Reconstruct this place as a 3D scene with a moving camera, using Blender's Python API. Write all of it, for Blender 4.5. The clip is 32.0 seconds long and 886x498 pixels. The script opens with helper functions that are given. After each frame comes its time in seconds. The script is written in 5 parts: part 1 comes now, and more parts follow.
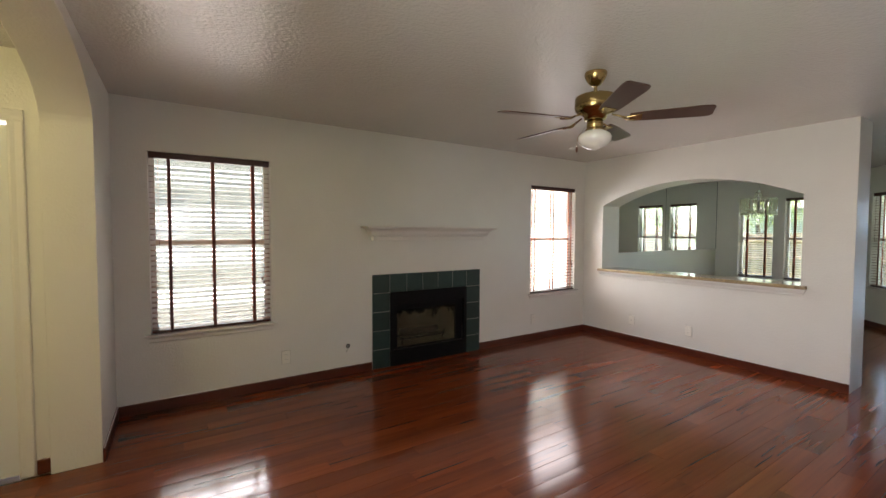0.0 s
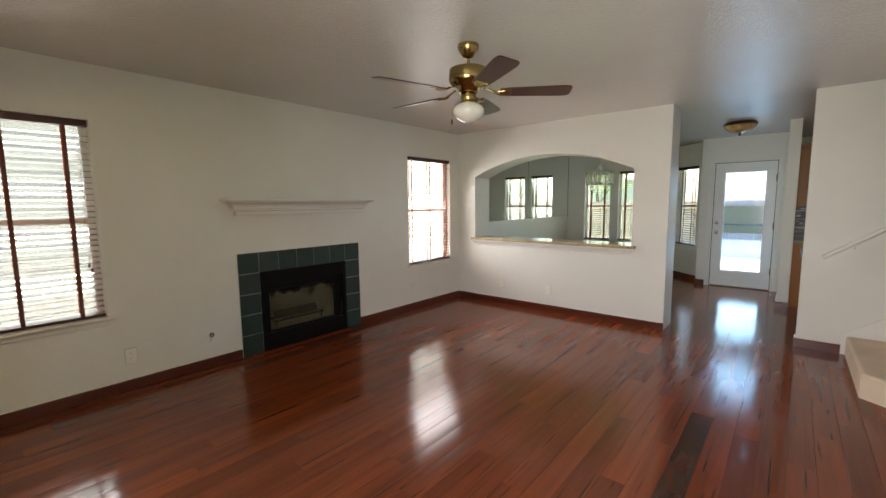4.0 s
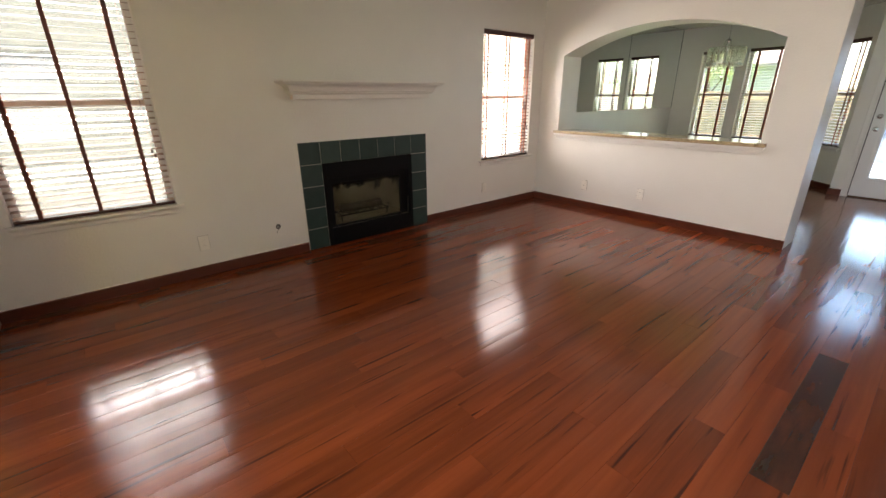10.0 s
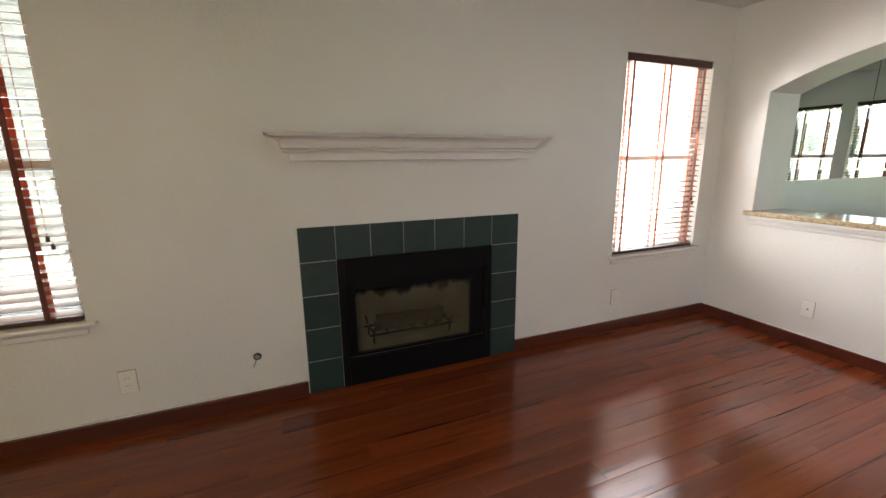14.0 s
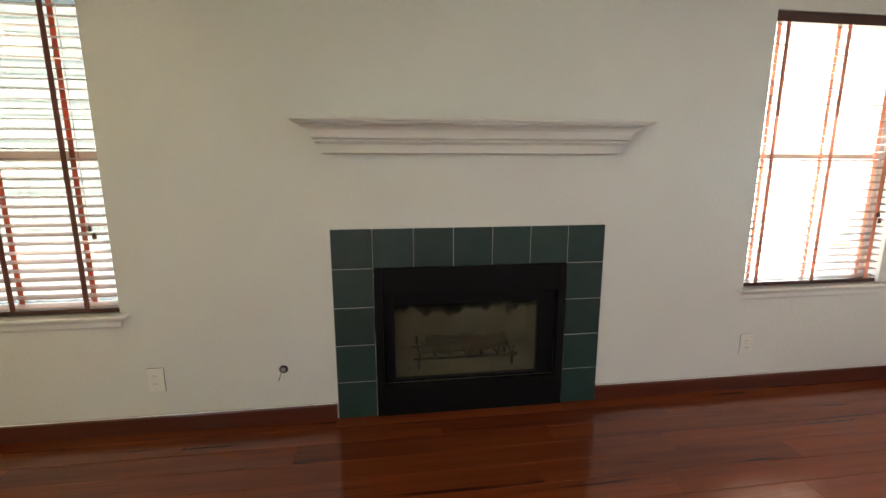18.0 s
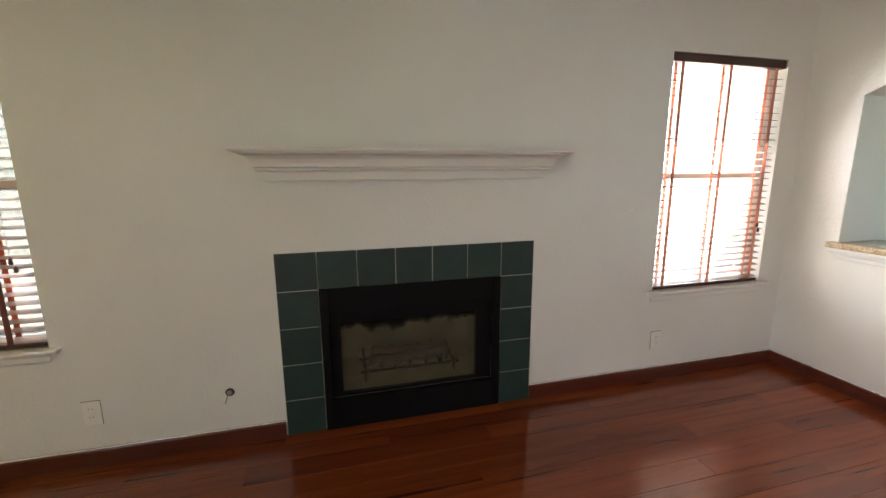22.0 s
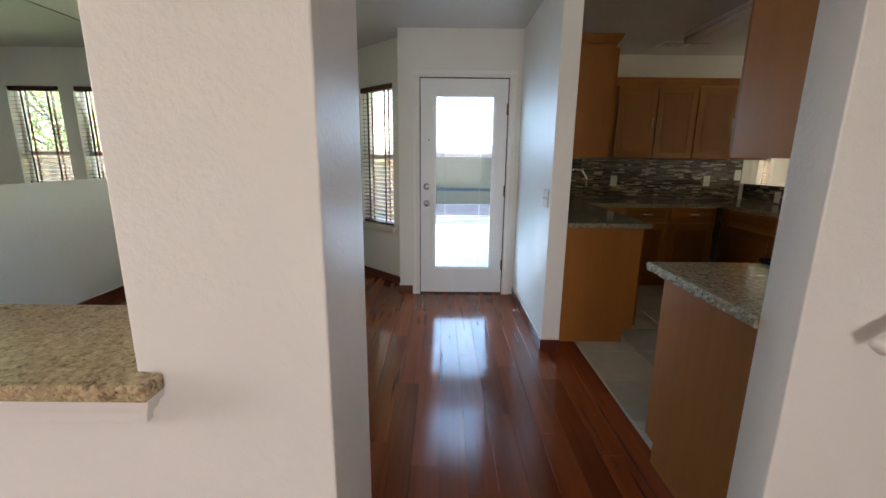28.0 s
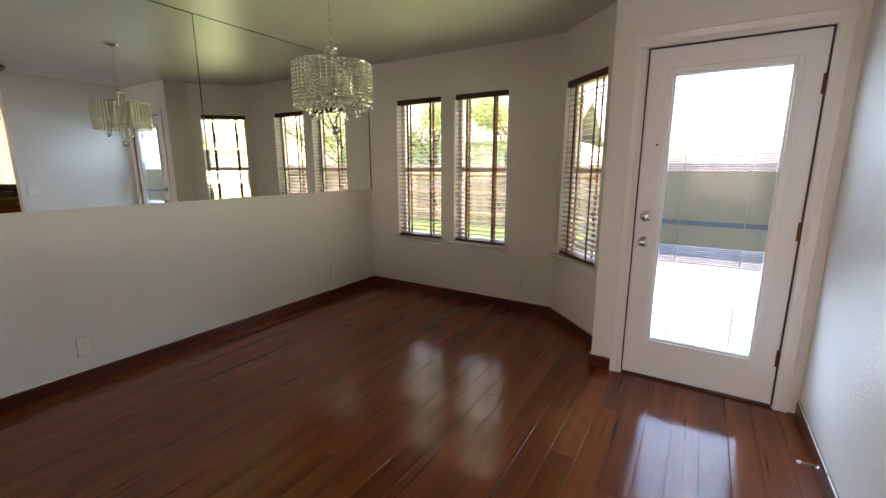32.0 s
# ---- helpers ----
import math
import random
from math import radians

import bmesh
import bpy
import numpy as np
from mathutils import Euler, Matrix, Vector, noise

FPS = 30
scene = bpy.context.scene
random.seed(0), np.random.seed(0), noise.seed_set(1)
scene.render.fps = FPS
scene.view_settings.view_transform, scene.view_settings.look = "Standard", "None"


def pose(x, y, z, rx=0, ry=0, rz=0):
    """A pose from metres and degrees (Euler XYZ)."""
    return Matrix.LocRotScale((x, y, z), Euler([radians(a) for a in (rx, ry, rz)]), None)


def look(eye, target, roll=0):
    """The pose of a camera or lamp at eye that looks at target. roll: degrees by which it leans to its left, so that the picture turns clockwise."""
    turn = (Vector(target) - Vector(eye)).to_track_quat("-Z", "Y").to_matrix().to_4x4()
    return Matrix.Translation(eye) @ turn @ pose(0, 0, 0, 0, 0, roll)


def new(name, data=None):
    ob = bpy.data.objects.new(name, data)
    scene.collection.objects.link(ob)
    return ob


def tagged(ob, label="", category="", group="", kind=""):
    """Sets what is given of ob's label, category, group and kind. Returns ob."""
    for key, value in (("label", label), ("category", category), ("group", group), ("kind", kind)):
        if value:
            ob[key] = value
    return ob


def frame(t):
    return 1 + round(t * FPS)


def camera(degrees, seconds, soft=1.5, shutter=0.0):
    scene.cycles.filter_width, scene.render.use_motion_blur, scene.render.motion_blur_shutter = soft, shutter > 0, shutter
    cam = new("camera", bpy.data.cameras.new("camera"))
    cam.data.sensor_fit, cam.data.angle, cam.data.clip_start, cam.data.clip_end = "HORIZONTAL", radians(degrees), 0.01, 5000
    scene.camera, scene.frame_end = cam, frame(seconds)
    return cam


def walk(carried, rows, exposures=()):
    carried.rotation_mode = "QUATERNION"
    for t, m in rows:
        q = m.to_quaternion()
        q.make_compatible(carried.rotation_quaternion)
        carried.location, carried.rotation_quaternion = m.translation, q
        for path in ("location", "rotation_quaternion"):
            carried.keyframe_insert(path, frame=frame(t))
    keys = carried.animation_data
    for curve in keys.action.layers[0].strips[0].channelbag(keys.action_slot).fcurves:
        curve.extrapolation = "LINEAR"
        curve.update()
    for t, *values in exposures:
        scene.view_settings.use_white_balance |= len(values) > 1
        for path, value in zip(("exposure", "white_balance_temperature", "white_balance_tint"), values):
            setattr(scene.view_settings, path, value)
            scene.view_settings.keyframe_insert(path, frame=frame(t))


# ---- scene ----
cam = camera(94.0, 32.0)
PATH = [
    (0, (0.167, 0.199, 1.433), (1.251, 1.878, 1.353), 0.2),
    (0.5, (0.157, 0.222, 1.451), (1.272, 1.882, 1.462), 0.1),
    (1, (0.181, 0.242, 1.444), (1.346, 1.864, 1.569), 0.7),
    (1.5, (0.148, 0.27, 1.463), (1.402, 1.814, 1.669), 0.4),
    (2, (0.15, 0.276, 1.47), (1.497, 1.734, 1.714), 0.6),
    (2.5, (0.176, 0.255, 1.479), (1.605, 1.635, 1.712), 0.5),
    (4.5, (0.206, 0.257, 1.424), (1.731, 1.477, 0.996), -0.3),
    (5, (0.23, 0.243, 1.409), (1.773, 1.362, 0.806), -0.2),
    (5.5, (0.251, 0.227, 1.442), (1.87, 1.174, 0.75), -0.2),
    (6, (0.289, 0.234, 1.453), (2.028, 0.909, 0.733), -0.2),
    (6.5, (0.269, 0.243, 1.473), (2.072, 0.705, 0.742), 0.0),
    (7, (0.266, 0.243, 1.469), (2.062, 0.733, 0.738), -0.0),
    (7.5, (0.267, 0.228, 1.45), (1.998, 0.923, 0.729), -0.2),
    (8, (0.27, 0.25, 1.425), (1.913, 1.146, 0.719), -0.2),
    (8.5, (0.279, 0.271, 1.402), (1.811, 1.354, 0.707), -0.3),
    (9, (0.311, 0.304, 1.389), (1.719, 1.547, 0.703), -0.4),
    (9.5, (0.382, 0.421, 1.374), (1.682, 1.782, 0.695), -0.5),
    (10, (0.482, 0.53, 1.368), (1.678, 1.975, 0.672), -0.5),
    (10.5, (0.624, 0.621, 1.364), (1.709, 2.126, 0.617), -0.7),
    (11, (0.794, 0.761, 1.378), (1.785, 2.265, 0.508), -0.6),
    (11.5, (0.938, 0.97, 1.395), (1.863, 2.441, 0.405), -0.6),
    (12, (1.081, 1.191, 1.388), (1.976, 2.616, 0.307), -0.5),
    (12.5, (1.25, 1.397, 1.383), (2.174, 2.883, 0.415), -0.4),
    (13, (1.384, 1.58, 1.374), (2.316, 3.187, 0.631), -0.6),
    (13.5, (1.535, 1.733, 1.359), (2.381, 3.465, 0.826), -0.6),
    (14, (1.747, 1.824, 1.352), (2.494, 3.63, 0.925), -0.5),
    (14.5, (1.913, 1.912, 1.343), (2.579, 3.756, 0.948), -0.3),
    (16.5, (2.164, 2.121, 1.307), (2.771, 3.991, 0.937), -0.5),
    (17, (2.148, 2.113, 1.278), (2.598, 4.03, 0.93), -0.5),
    (17.5, (2.154, 2.12, 1.266), (2.478, 4.063, 0.918), -0.3),
    (18, (2.152, 2.147, 1.244), (2.4, 4.101, 0.895), -0.2),
    (18.5, (2.166, 2.178, 1.214), (2.387, 4.135, 0.862), -0.3),
    (19, (2.163, 2.194, 1.203), (2.381, 4.15, 0.845), -0.3),
    (19.5, (2.158, 2.19, 1.237), (2.379, 4.143, 0.869), -0.4),
    (20, (2.147, 2.113, 1.316), (2.371, 4.068, 0.96), -0.4),
    (20.5, (2.155, 2.043, 1.379), (2.378, 3.999, 1.028), -0.4),
    (21, (2.152, 2.021, 1.402), (2.41, 3.971, 1.038), -0.4),
    (21.5, (2.152, 2.014, 1.397), (2.496, 3.95, 1.032), -0.4),
    (22, (2.16, 2.034, 1.395), (2.66, 3.933, 1.017), -0.3),
    (22.5, (2.202, 2.037, 1.374), (2.908, 3.87, 1.003), -0.5),
    (23, (2.303, 2.031, 1.388), (3.278, 3.732, 0.995), -0.4),
    (23.5, (2.436, 1.99, 1.398), (3.705, 3.483, 0.995), -0.3),
    (24, (2.591, 1.952, 1.394), (4.116, 3.179, 0.981), -0.1),
    (24.5, (2.783, 1.992, 1.386), (4.518, 2.894, 0.97), 0.2),
    (25, (2.995, 1.993, 1.388), (4.85, 2.6, 0.952), 0.3),
    (25.5, (3.27, 1.932, 1.404), (5.188, 2.283, 0.961), 0.4),
    (26, (3.519, 1.812, 1.392), (5.459, 2.004, 0.946), 0.5),
    (26.5, (3.756, 1.634, 1.391), (5.704, 1.727, 0.946), 0.7),
    (28.5, (4.74, 0.93, 1.335), (6.693, 0.922, 0.903), 0.6),
    (29, (5.003, 0.854, 1.344), (6.955, 0.911, 0.911), 0.6),
    (29.5, (5.181, 0.895, 1.352), (7.125, 1.075, 0.921), 0.5),
    (30, (5.298, 0.901, 1.354), (7.222, 1.245, 0.929), 0.3),
    (30.3, (5.364, 0.898, 1.339), (7.26, 1.377, 0.921), 0.2),
    (30.5, (5.396, 0.883, 1.34), (7.252, 1.501, 0.924), -0.2),
    (31, (5.459, 0.848, 1.347), (7.173, 1.796, 0.941), -0.3),
    (31.5, (5.537, 0.857, 1.362), (7.201, 1.89, 0.96), -0.1),
    (32, (5.611, 0.945, 1.374), (7.277, 1.98, 0.983), -0.0),
]
walk(cam, [(t, look(eye, target, roll)) for t, eye, target, roll in PATH],
     exposures=[(0.0, 3.25, 7150, 20), (2.0, 3.2, 7000, 17), (5.0, 3.48, 7300, 16), (7.0, 3.28, 7450, 18), (8.0, 3.43, 7350, 12), (9.0, 3.52, 7400, 18), (10.0, 3.55, 7680, 22), (11.0, 3.58, 7700, 26), (12.0, 4.1, 7900, 21), (12.8, 3.98, 7600, 27), (14.0, 3.68, 7000, 19), (17.0, 3.88, 6950, 15), (20.0, 3.9, 6950, 14), (22.0, 3.7, 7000, 18), (23.0, 3.68, 7150, 20), (24.0, 3.52, 7120, 20), (26.3, 3.36, 6950, 17), (28.5, 3.72, 7350, 27), (29.0, 3.85, 7350, 29), (30.0, 3.93, 7550, 38), (31.0, 3.57, 8350, 35), (32.0, 3.54, 8600, 36)])

# ---- world, sun, exposure ----
world = bpy.data.worlds.new("world")
scene.world = world
world.use_nodes = True
wn = world.node_tree.nodes
sky = wn.new("ShaderNodeTexSky")
sky.sky_type, sky.sun_disc = "NISHITA", False
SUN_UP, SUN_FROM = radians(62), Vector((-0.12, -1.0, 0)).normalized()
sky.sun_elevation, sky.sun_rotation = SUN_UP, math.atan2(SUN_FROM.x, SUN_FROM.y)
wn["Background"].inputs["Strength"].default_value = 0.11
world.node_tree.links.new(sky.outputs[0], wn["Background"].inputs["Color"])
sun = new("sun", bpy.data.lights.new("sun", "SUN"))
sun.data.energy, sun.data.angle, sun.data.color = 3.4, radians(0.5), (1.0, 0.96, 0.9)
sun.matrix_world = look(SUN_FROM * math.cos(SUN_UP) + Vector((0, 0, math.sin(SUN_UP))), (0, 0, 0))



def window_light(name, m, width, height, watts, tone=(0.96, 0.98, 1.0), spread=180):
    """Daylight standing in the opening of a window, shining along -z of the pose."""
    lamp_data = bpy.data.lights.new(name, "AREA")
    lamp_data.shape, lamp_data.size, lamp_data.size_y, lamp_data.energy = "RECTANGLE", width, height, watts
    lamp_data.color, lamp_data.spread = tone, radians(spread)
    new(name, lamp_data).matrix_world = m


def slanted_light(name, x, y, z, dx, dy, width, height, strips, tilt, watts, tone, spread):
    """Light that enters a window at a slant, in strips one above another; dx, dy points into the room, tilt is degrees upwards."""
    step = height / strips
    for n in range(strips):
        zz = z + (n + 0.5 - strips / 2) * step
        window_light("%s_%d" % (name, n + 1), look((x, y, zz), (x + dx, y + dy, zz + math.tan(radians(tilt)))), width, step, watts / strips, tone, spread)


DAY, LAWN = (0.90, 0.95, 1.0), (0.64, 1.0, 0.52)
slanted_light("north_1_sky", 0.435, 4.31, 1.337, 0, -1, 0.80, 1.36, 4, -30, 1.7, DAY, 62)
slanted_light("north_1_ground", 0.435, 4.31, 1.337, 0, -1, 0.80, 1.36, 4, 34, 1.1, (1.0, 0.97, 0.92), 66)
window_light("north_2", look((4.56, 4.26, 1.337), (4.56, 3.0, 0.87)), 0.82, 1.38, 2.3, (0.89, 0.94, 1.0), 128)
slanted_light("north_2_ground", 4.56, 4.31, 1.337, 0, -1, 0.80, 1.36, 4, 40, 1.45, (1.0, 0.81, 0.68), 86)
# added light in an assumed, unseen west opening; brightens the arch wall
window_light("unseen_west_light", look((-0.30, 0.55, 1.337), (1.0, 0.55, 1.337)), 1.36, 1.43, 2.6, (0.96, 0.98, 1.0), 120)
for n, (x, y, dx, dy, w) in enumerate(((9.40, 3.532, -1, 0, 0.52), (9.40, 2.808, -1, 0, 0.52), (9.092, 1.686, -0.707, 0.707, 0.52))):
    slanted_light("garden_%d" % (n + 1), x, y, 1.337, dx, dy, w, 1.36, 3, 34, 0.58, LAWN, 84)
    slanted_light("garden_%d_sky" % (n + 1), x, y, 1.337, dx, dy, w, 1.36, 2, -20, 0.13, (0.80, 1.0, 0.96), 96)
for n, (x, y, dx, dy, w) in enumerate(((10.44, -4.045, -1, 0, 0.58), (9.96, -2.95, -0.7, -0.714, 0.56))):
    slanted_light("nook_%d_sky" % (n + 1), x, y, 1.337, dx, dy, w, 1.38, 2, -26, 3.4, (0.96, 1.0, 0.86), 74)
    slanted_light("nook_%d_ground" % (n + 1), x, y, 1.337, dx, dy, w, 1.38, 2, 30, 4.6, (0.94, 1.0, 0.80), 78)
window_light("daylight_door", look((8.53, 0.873, 1.085), (7.5, 0.873, 1.085)), 0.54, 1.62, 4.6, (0.34, 0.66, 1.0))

# ---- materials ----


def material(name, color, rough=0.5, metal=0.0, **more):
    m = bpy.data.materials.new(name)
    m.use_nodes = True
    b = m.node_tree.nodes["Principled BSDF"]
    b.inputs["Base Color"].default_value = (*color, 1)
    b.inputs["Roughness"].default_value = rough
    b.inputs["Metallic"].default_value = metal
    for key, value in more.items():
        b.inputs[key.replace("_", " ")].default_value = value
    return m


def node(m, kind, **values):
    n = m.node_tree.nodes.new(kind)
    for key, value in values.items():
        n.inputs[key.replace("_", " ")].default_value = value
    return n


def join(m, a, b):
    m.node_tree.links.new(a, b)


def bsdf(m):
    return m.node_tree.nodes["Principled BSDF"]


def coords(m, scale=(1, 1, 1), world_space=True, shuffle=False):
    """Coordinates in metres, stretched by scale; shuffle: moved apart for each object."""
    tree = m.node_tree
    src = tree.nodes.new("ShaderNodeNewGeometry").outputs["Position"] if world_space else tree.nodes.new("ShaderNodeTexCoord").outputs["Object"]
    mapping = node(m, "ShaderNodeMapping", Scale=scale)
    join(m, src, mapping.inputs["Vector"])
    if shuffle:
        info = tree.nodes.new("ShaderNodeObjectInfo")
        by = node(m, "ShaderNodeCombineXYZ")
        mul = tree.nodes.new("ShaderNodeMath")
        mul.operation = "MULTIPLY"
        mul.inputs[1].default_value = 37.0
        join(m, info.outputs["Random"], mul.inputs[0])
        for axis in "XYZ":
            join(m, mul.outputs[0], by.inputs[axis])
        join(m, by.outputs[0], mapping.inputs["Location"])
    return mapping.outputs[0]


def noise_tex(m, vector, scale, detail=4.0, rough=0.55):
    n = node(m, "ShaderNodeTexNoise", Scale=scale, Detail=detail, Roughness=rough)
    join(m, vector, n.inputs["Vector"])
    return n.outputs["Fac"]


def ramp(m, fac, stops):
    r = m.node_tree.nodes.new("ShaderNodeValToRGB")
    e = r.color_ramp.elements
    while len(e) < len(stops):
        e.new(0.5)
    for el, (pos, col) in zip(e, stops):
        el.position, el.color = pos, (*col, 1) if len(col) == 3 else col
    join(m, fac, r.inputs["Fac"])
    return r.outputs["Color"]


def mix(m, fac, a, b, blend="MIX"):
    n = m.node_tree.nodes.new("ShaderNodeMix")
    n.data_type, n.blend_type = "RGBA", blend
    for value, slot in ((fac, 0), (a, 6), (b, 7)):
        if hasattr(value, "links"):
            join(m, value, n.inputs[slot])
        else:
            n.inputs[slot].default_value = value if slot == 0 else (*value, 1)
    return n.outputs[2]


def bump(m, height, strength, distance):
    n = node(m, "ShaderNodeBump", Strength=strength, Distance=distance)
    join(m, height, n.inputs["Height"])
    join(m, n.outputs[0], bsdf(m).inputs["Normal"])
    return n


def painted(name, color, rough, grain, depth, stain=0.04):
    """Wall paint over sprayed drywall texture."""
    m = material(name, color, rough)
    p = coords(m)
    big = noise_tex(m, p, 1.3, 3)
    dark = tuple(c * (1 - stain) for c in color)
    light = tuple(min(1, c * (1 + stain * 0.5)) for c in color)
    join(m, ramp(m, big, [(0.3, dark), (0.7, light)]), bsdf(m).inputs["Base Color"])
    bump(m, ramp(m, noise_tex(m, p, grain, 3, 0.6), [(0.35, (0, 0, 0)), (0.62, (1, 1, 1))]), 0.35, depth)
    return m


WALL = painted("wall_paint", (0.80, 0.79, 0.75), 0.42, 62, 0.0019)
CEILING = painted("ceiling_paint", (0.70, 0.69, 0.66), 0.23, 46, 0.0050)
bsdf(CEILING).inputs["Specular IOR Level"].default_value = 1.0
TRIM = painted("trim_paint", (0.82, 0.81, 0.78), 0.35, 180, 0.0003, 0.03)
MANTEL_PAINT = painted("mantel_paint", (0.80, 0.77, 0.73), 0.45, 180, 0.0003, 0.03)
DOOR_PAINT = painted("door_paint", (0.82, 0.83, 0.83), 0.35, 120, 0.0008, 0.03)


def wood(name, dark, mid, light, rough, streak=(1.2, 22, 22), coat=0.0, world_space=False, seed_shift=True, relief=0.0006, vary=0.65, low=0.28):
    m = material(name, mid, rough, Coat_Weight=coat, Coat_Roughness=0.12)
    p = coords(m, streak, world_space, seed_shift)
    fine = noise_tex(m, p, 1.0, 6, 0.65)
    broad = noise_tex(m, coords(m, tuple(s * 0.22 for s in streak), world_space, seed_shift), 1.0, 3)
    col = ramp(m, fine, [(low, dark), (0.5, mid), (0.74, light)])
    col = mix(m, 0.6, col, ramp(m, broad, [(0.32, tuple(c * 0.55 for c in mid)), (0.66, tuple(min(1, c * 1.3) for c in mid))]))
    if seed_shift:
        info = m.node_tree.nodes.new("ShaderNodeObjectInfo")
        col = mix(m, vary, col, ramp(m, info.outputs["Random"], [(0.0, tuple(c * 0.6 for c in mid)), (0.5, mid), (1.0, tuple(min(1, c * 1.45) for c in mid))]))
    join(m, col, bsdf(m).inputs["Base Color"])
    if relief:
        bump(m, fine, 0.2, relief)
    return m


PLANK = wood("plank_wood", (0.110, 0.0215, 0.0080), (0.212, 0.0450, 0.0138), (0.295, 0.072, 0.0225), 0.13, (0.9, 26, 26), relief=0, vary=0.11, low=0.30)
bsdf(PLANK).inputs["Specular IOR Level"].default_value = 0.5
_grain = bsdf(PLANK).inputs["Base Color"].links[0].from_socket
# sparse long dark mineral streaks, softer clouds of darker wood, and a worn gloss
_dash = ramp(PLANK, noise_tex(PLANK, coords(PLANK, (1.7, 40, 40), False, True), 1.0, 2, 0.45), [(0.265, (0.82, 0.82, 0.82)), (0.365, (0, 0, 0))])
_cloud = ramp(PLANK, noise_tex(PLANK, coords(PLANK, (0.8, 9, 9), False, True), 1.0, 3, 0.5), [(0.32, (0.40, 0.40, 0.40)), (0.50, (0, 0, 0))])
_grain = mix(PLANK, _cloud, _grain, (0.082, 0.017, 0.008))
join(PLANK, mix(PLANK, _dash, _grain, (0.026, 0.009, 0.006)), bsdf(PLANK).inputs["Base Color"])
join(PLANK, ramp(PLANK, noise_tex(PLANK, coords(PLANK), 2.3, 4, 0.6), [(0.3, (0.10, 0.10, 0.10)), (0.72, (0.19, 0.19, 0.19))]), bsdf(PLANK).inputs["Roughness"])
PLANK_DARK = PLANK.copy()
PLANK_DARK.name = "plank_wood_stained"
_old = bsdf(PLANK_DARK).inputs["Base Color"].links[0].from_socket
_stain = ramp(PLANK_DARK, noise_tex(PLANK_DARK, coords(PLANK_DARK, (2.2, 7, 7)), 1.0, 5, 0.6), [(0.40, (0.93, 0.93, 0.93)), (0.70, (0.55, 0.55, 0.55))])
join(PLANK_DARK, mix(PLANK_DARK, _stain, _old, (0.024, 0.015, 0.010)), bsdf(PLANK_DARK).inputs["Base Color"])
BASE_WOOD = wood("baseboard_wood", (0.030, 0.008, 0.005), (0.105, 0.023, 0.012), (0.15, 0.035, 0.018), 0.28, (2.0, 30, 60), world_space=True, seed_shift=False)
OAK = wood("cabinet_oak", (0.26, 0.094, 0.021), (0.41, 0.162, 0.042), (0.50, 0.218, 0.064), 0.36, (26, 26, 1.6))
OAK_FACE = wood("cabinet_face_oak", (0.18, 0.066, 0.010), (0.275, 0.105, 0.017), (0.345, 0.142, 0.028), 0.36, (26, 26, 1.6))
for _m in (OAK, OAK_FACE):
    bsdf(_m).inputs["Specular IOR Level"].default_value = 0.28
BLADE = wood("fan_blade_wood", (0.03, 0.012, 0.007), (0.085, 0.035, 0.02), (0.13, 0.06, 0.035), 0.3, (1.5, 24, 24))
SLAT = wood("blind_slat_wood", (0.18, 0.115, 0.085), (0.27, 0.18, 0.135), (0.35, 0.24, 0.185), 0.3, (1.5, 30, 30), coat=0.2)
FENCE = wood("fence_wood", (0.30, 0.22, 0.15), (0.46, 0.36, 0.25), (0.58, 0.47, 0.34), 0.85, (14, 14, 1.0))


def backlit(m, color, share):
    """Lets a thin cloth or leaf glow a little where light comes through from behind."""
    out = m.node_tree.nodes["Material Output"]
    through_light = node(m, "ShaderNodeBsdfTranslucent")
    through_light.inputs["Color"].default_value = (*color, 1)
    both = node(m, "ShaderNodeMixShader")
    both.inputs[0].default_value = share
    join(m, bsdf(m).outputs[0], both.inputs[1])
    join(m, through_light.outputs[0], both.inputs[2])
    join(m, both.outputs[0], out.inputs["Surface"])
    return m


# one cloth: front copy darkened for shade, rear copy reddened for light through it
SHADED_TAPE = backlit(material("blind_tape_shaded", (0.15, 0.045, 0.033), 0.8), (0.5, 0.14, 0.09), 0.05)
LIT_TAPE = backlit(material("blind_tape_lit", (0.36, 0.085, 0.045), 0.8), (0.62, 0.17, 0.085), 0.22)
# the same tape with window glare put into its colour, for window_2
GLARE_TAPE = backlit(material("blind_tape_in_glare", (0.42, 0.20, 0.14), 0.8), (0.85, 0.48, 0.36), 0.45)
RAIL_BROWN = material("blind_rail_brown", (0.060, 0.016, 0.011), 0.3)


def granite(tone=(1, 1, 1)):
    m = material("granite", (0.4, 0.34, 0.26), 0.10)
    p = coords(m)
    v = node(m, "ShaderNodeTexVoronoi", Scale=150.0)
    join(m, p, v.inputs["Vector"])
    speck = ramp(m, v.outputs["Color"], [(0.15, (0.04, 0.034, 0.028)), (0.3, (0.22, 0.18, 0.125)), (0.55, (0.37, 0.33, 0.25)), (0.85, (0.52, 0.48, 0.40))])
    cloud = ramp(m, noise_tex(m, p, 42, 6, 0.7), [(0.36, (0.10, 0.08, 0.06)), (0.5, (0.34, 0.30, 0.225)), (0.68, (0.50, 0.46, 0.37))])
    join(m, mix(m, 1.0, mix(m, 0.5, speck, cloud), tone, "MULTIPLY"), bsdf(m).inputs["Base Color"])
    return m


GRANITE = granite((0.97, 1.0, 0.92))
LEDGE_GRANITE = granite((1.3, 1.12, 0.88))
LEDGE_GRANITE.name = "warm_granite"
GRANITE_EDGE = granite((0.97, 1.0, 0.92))
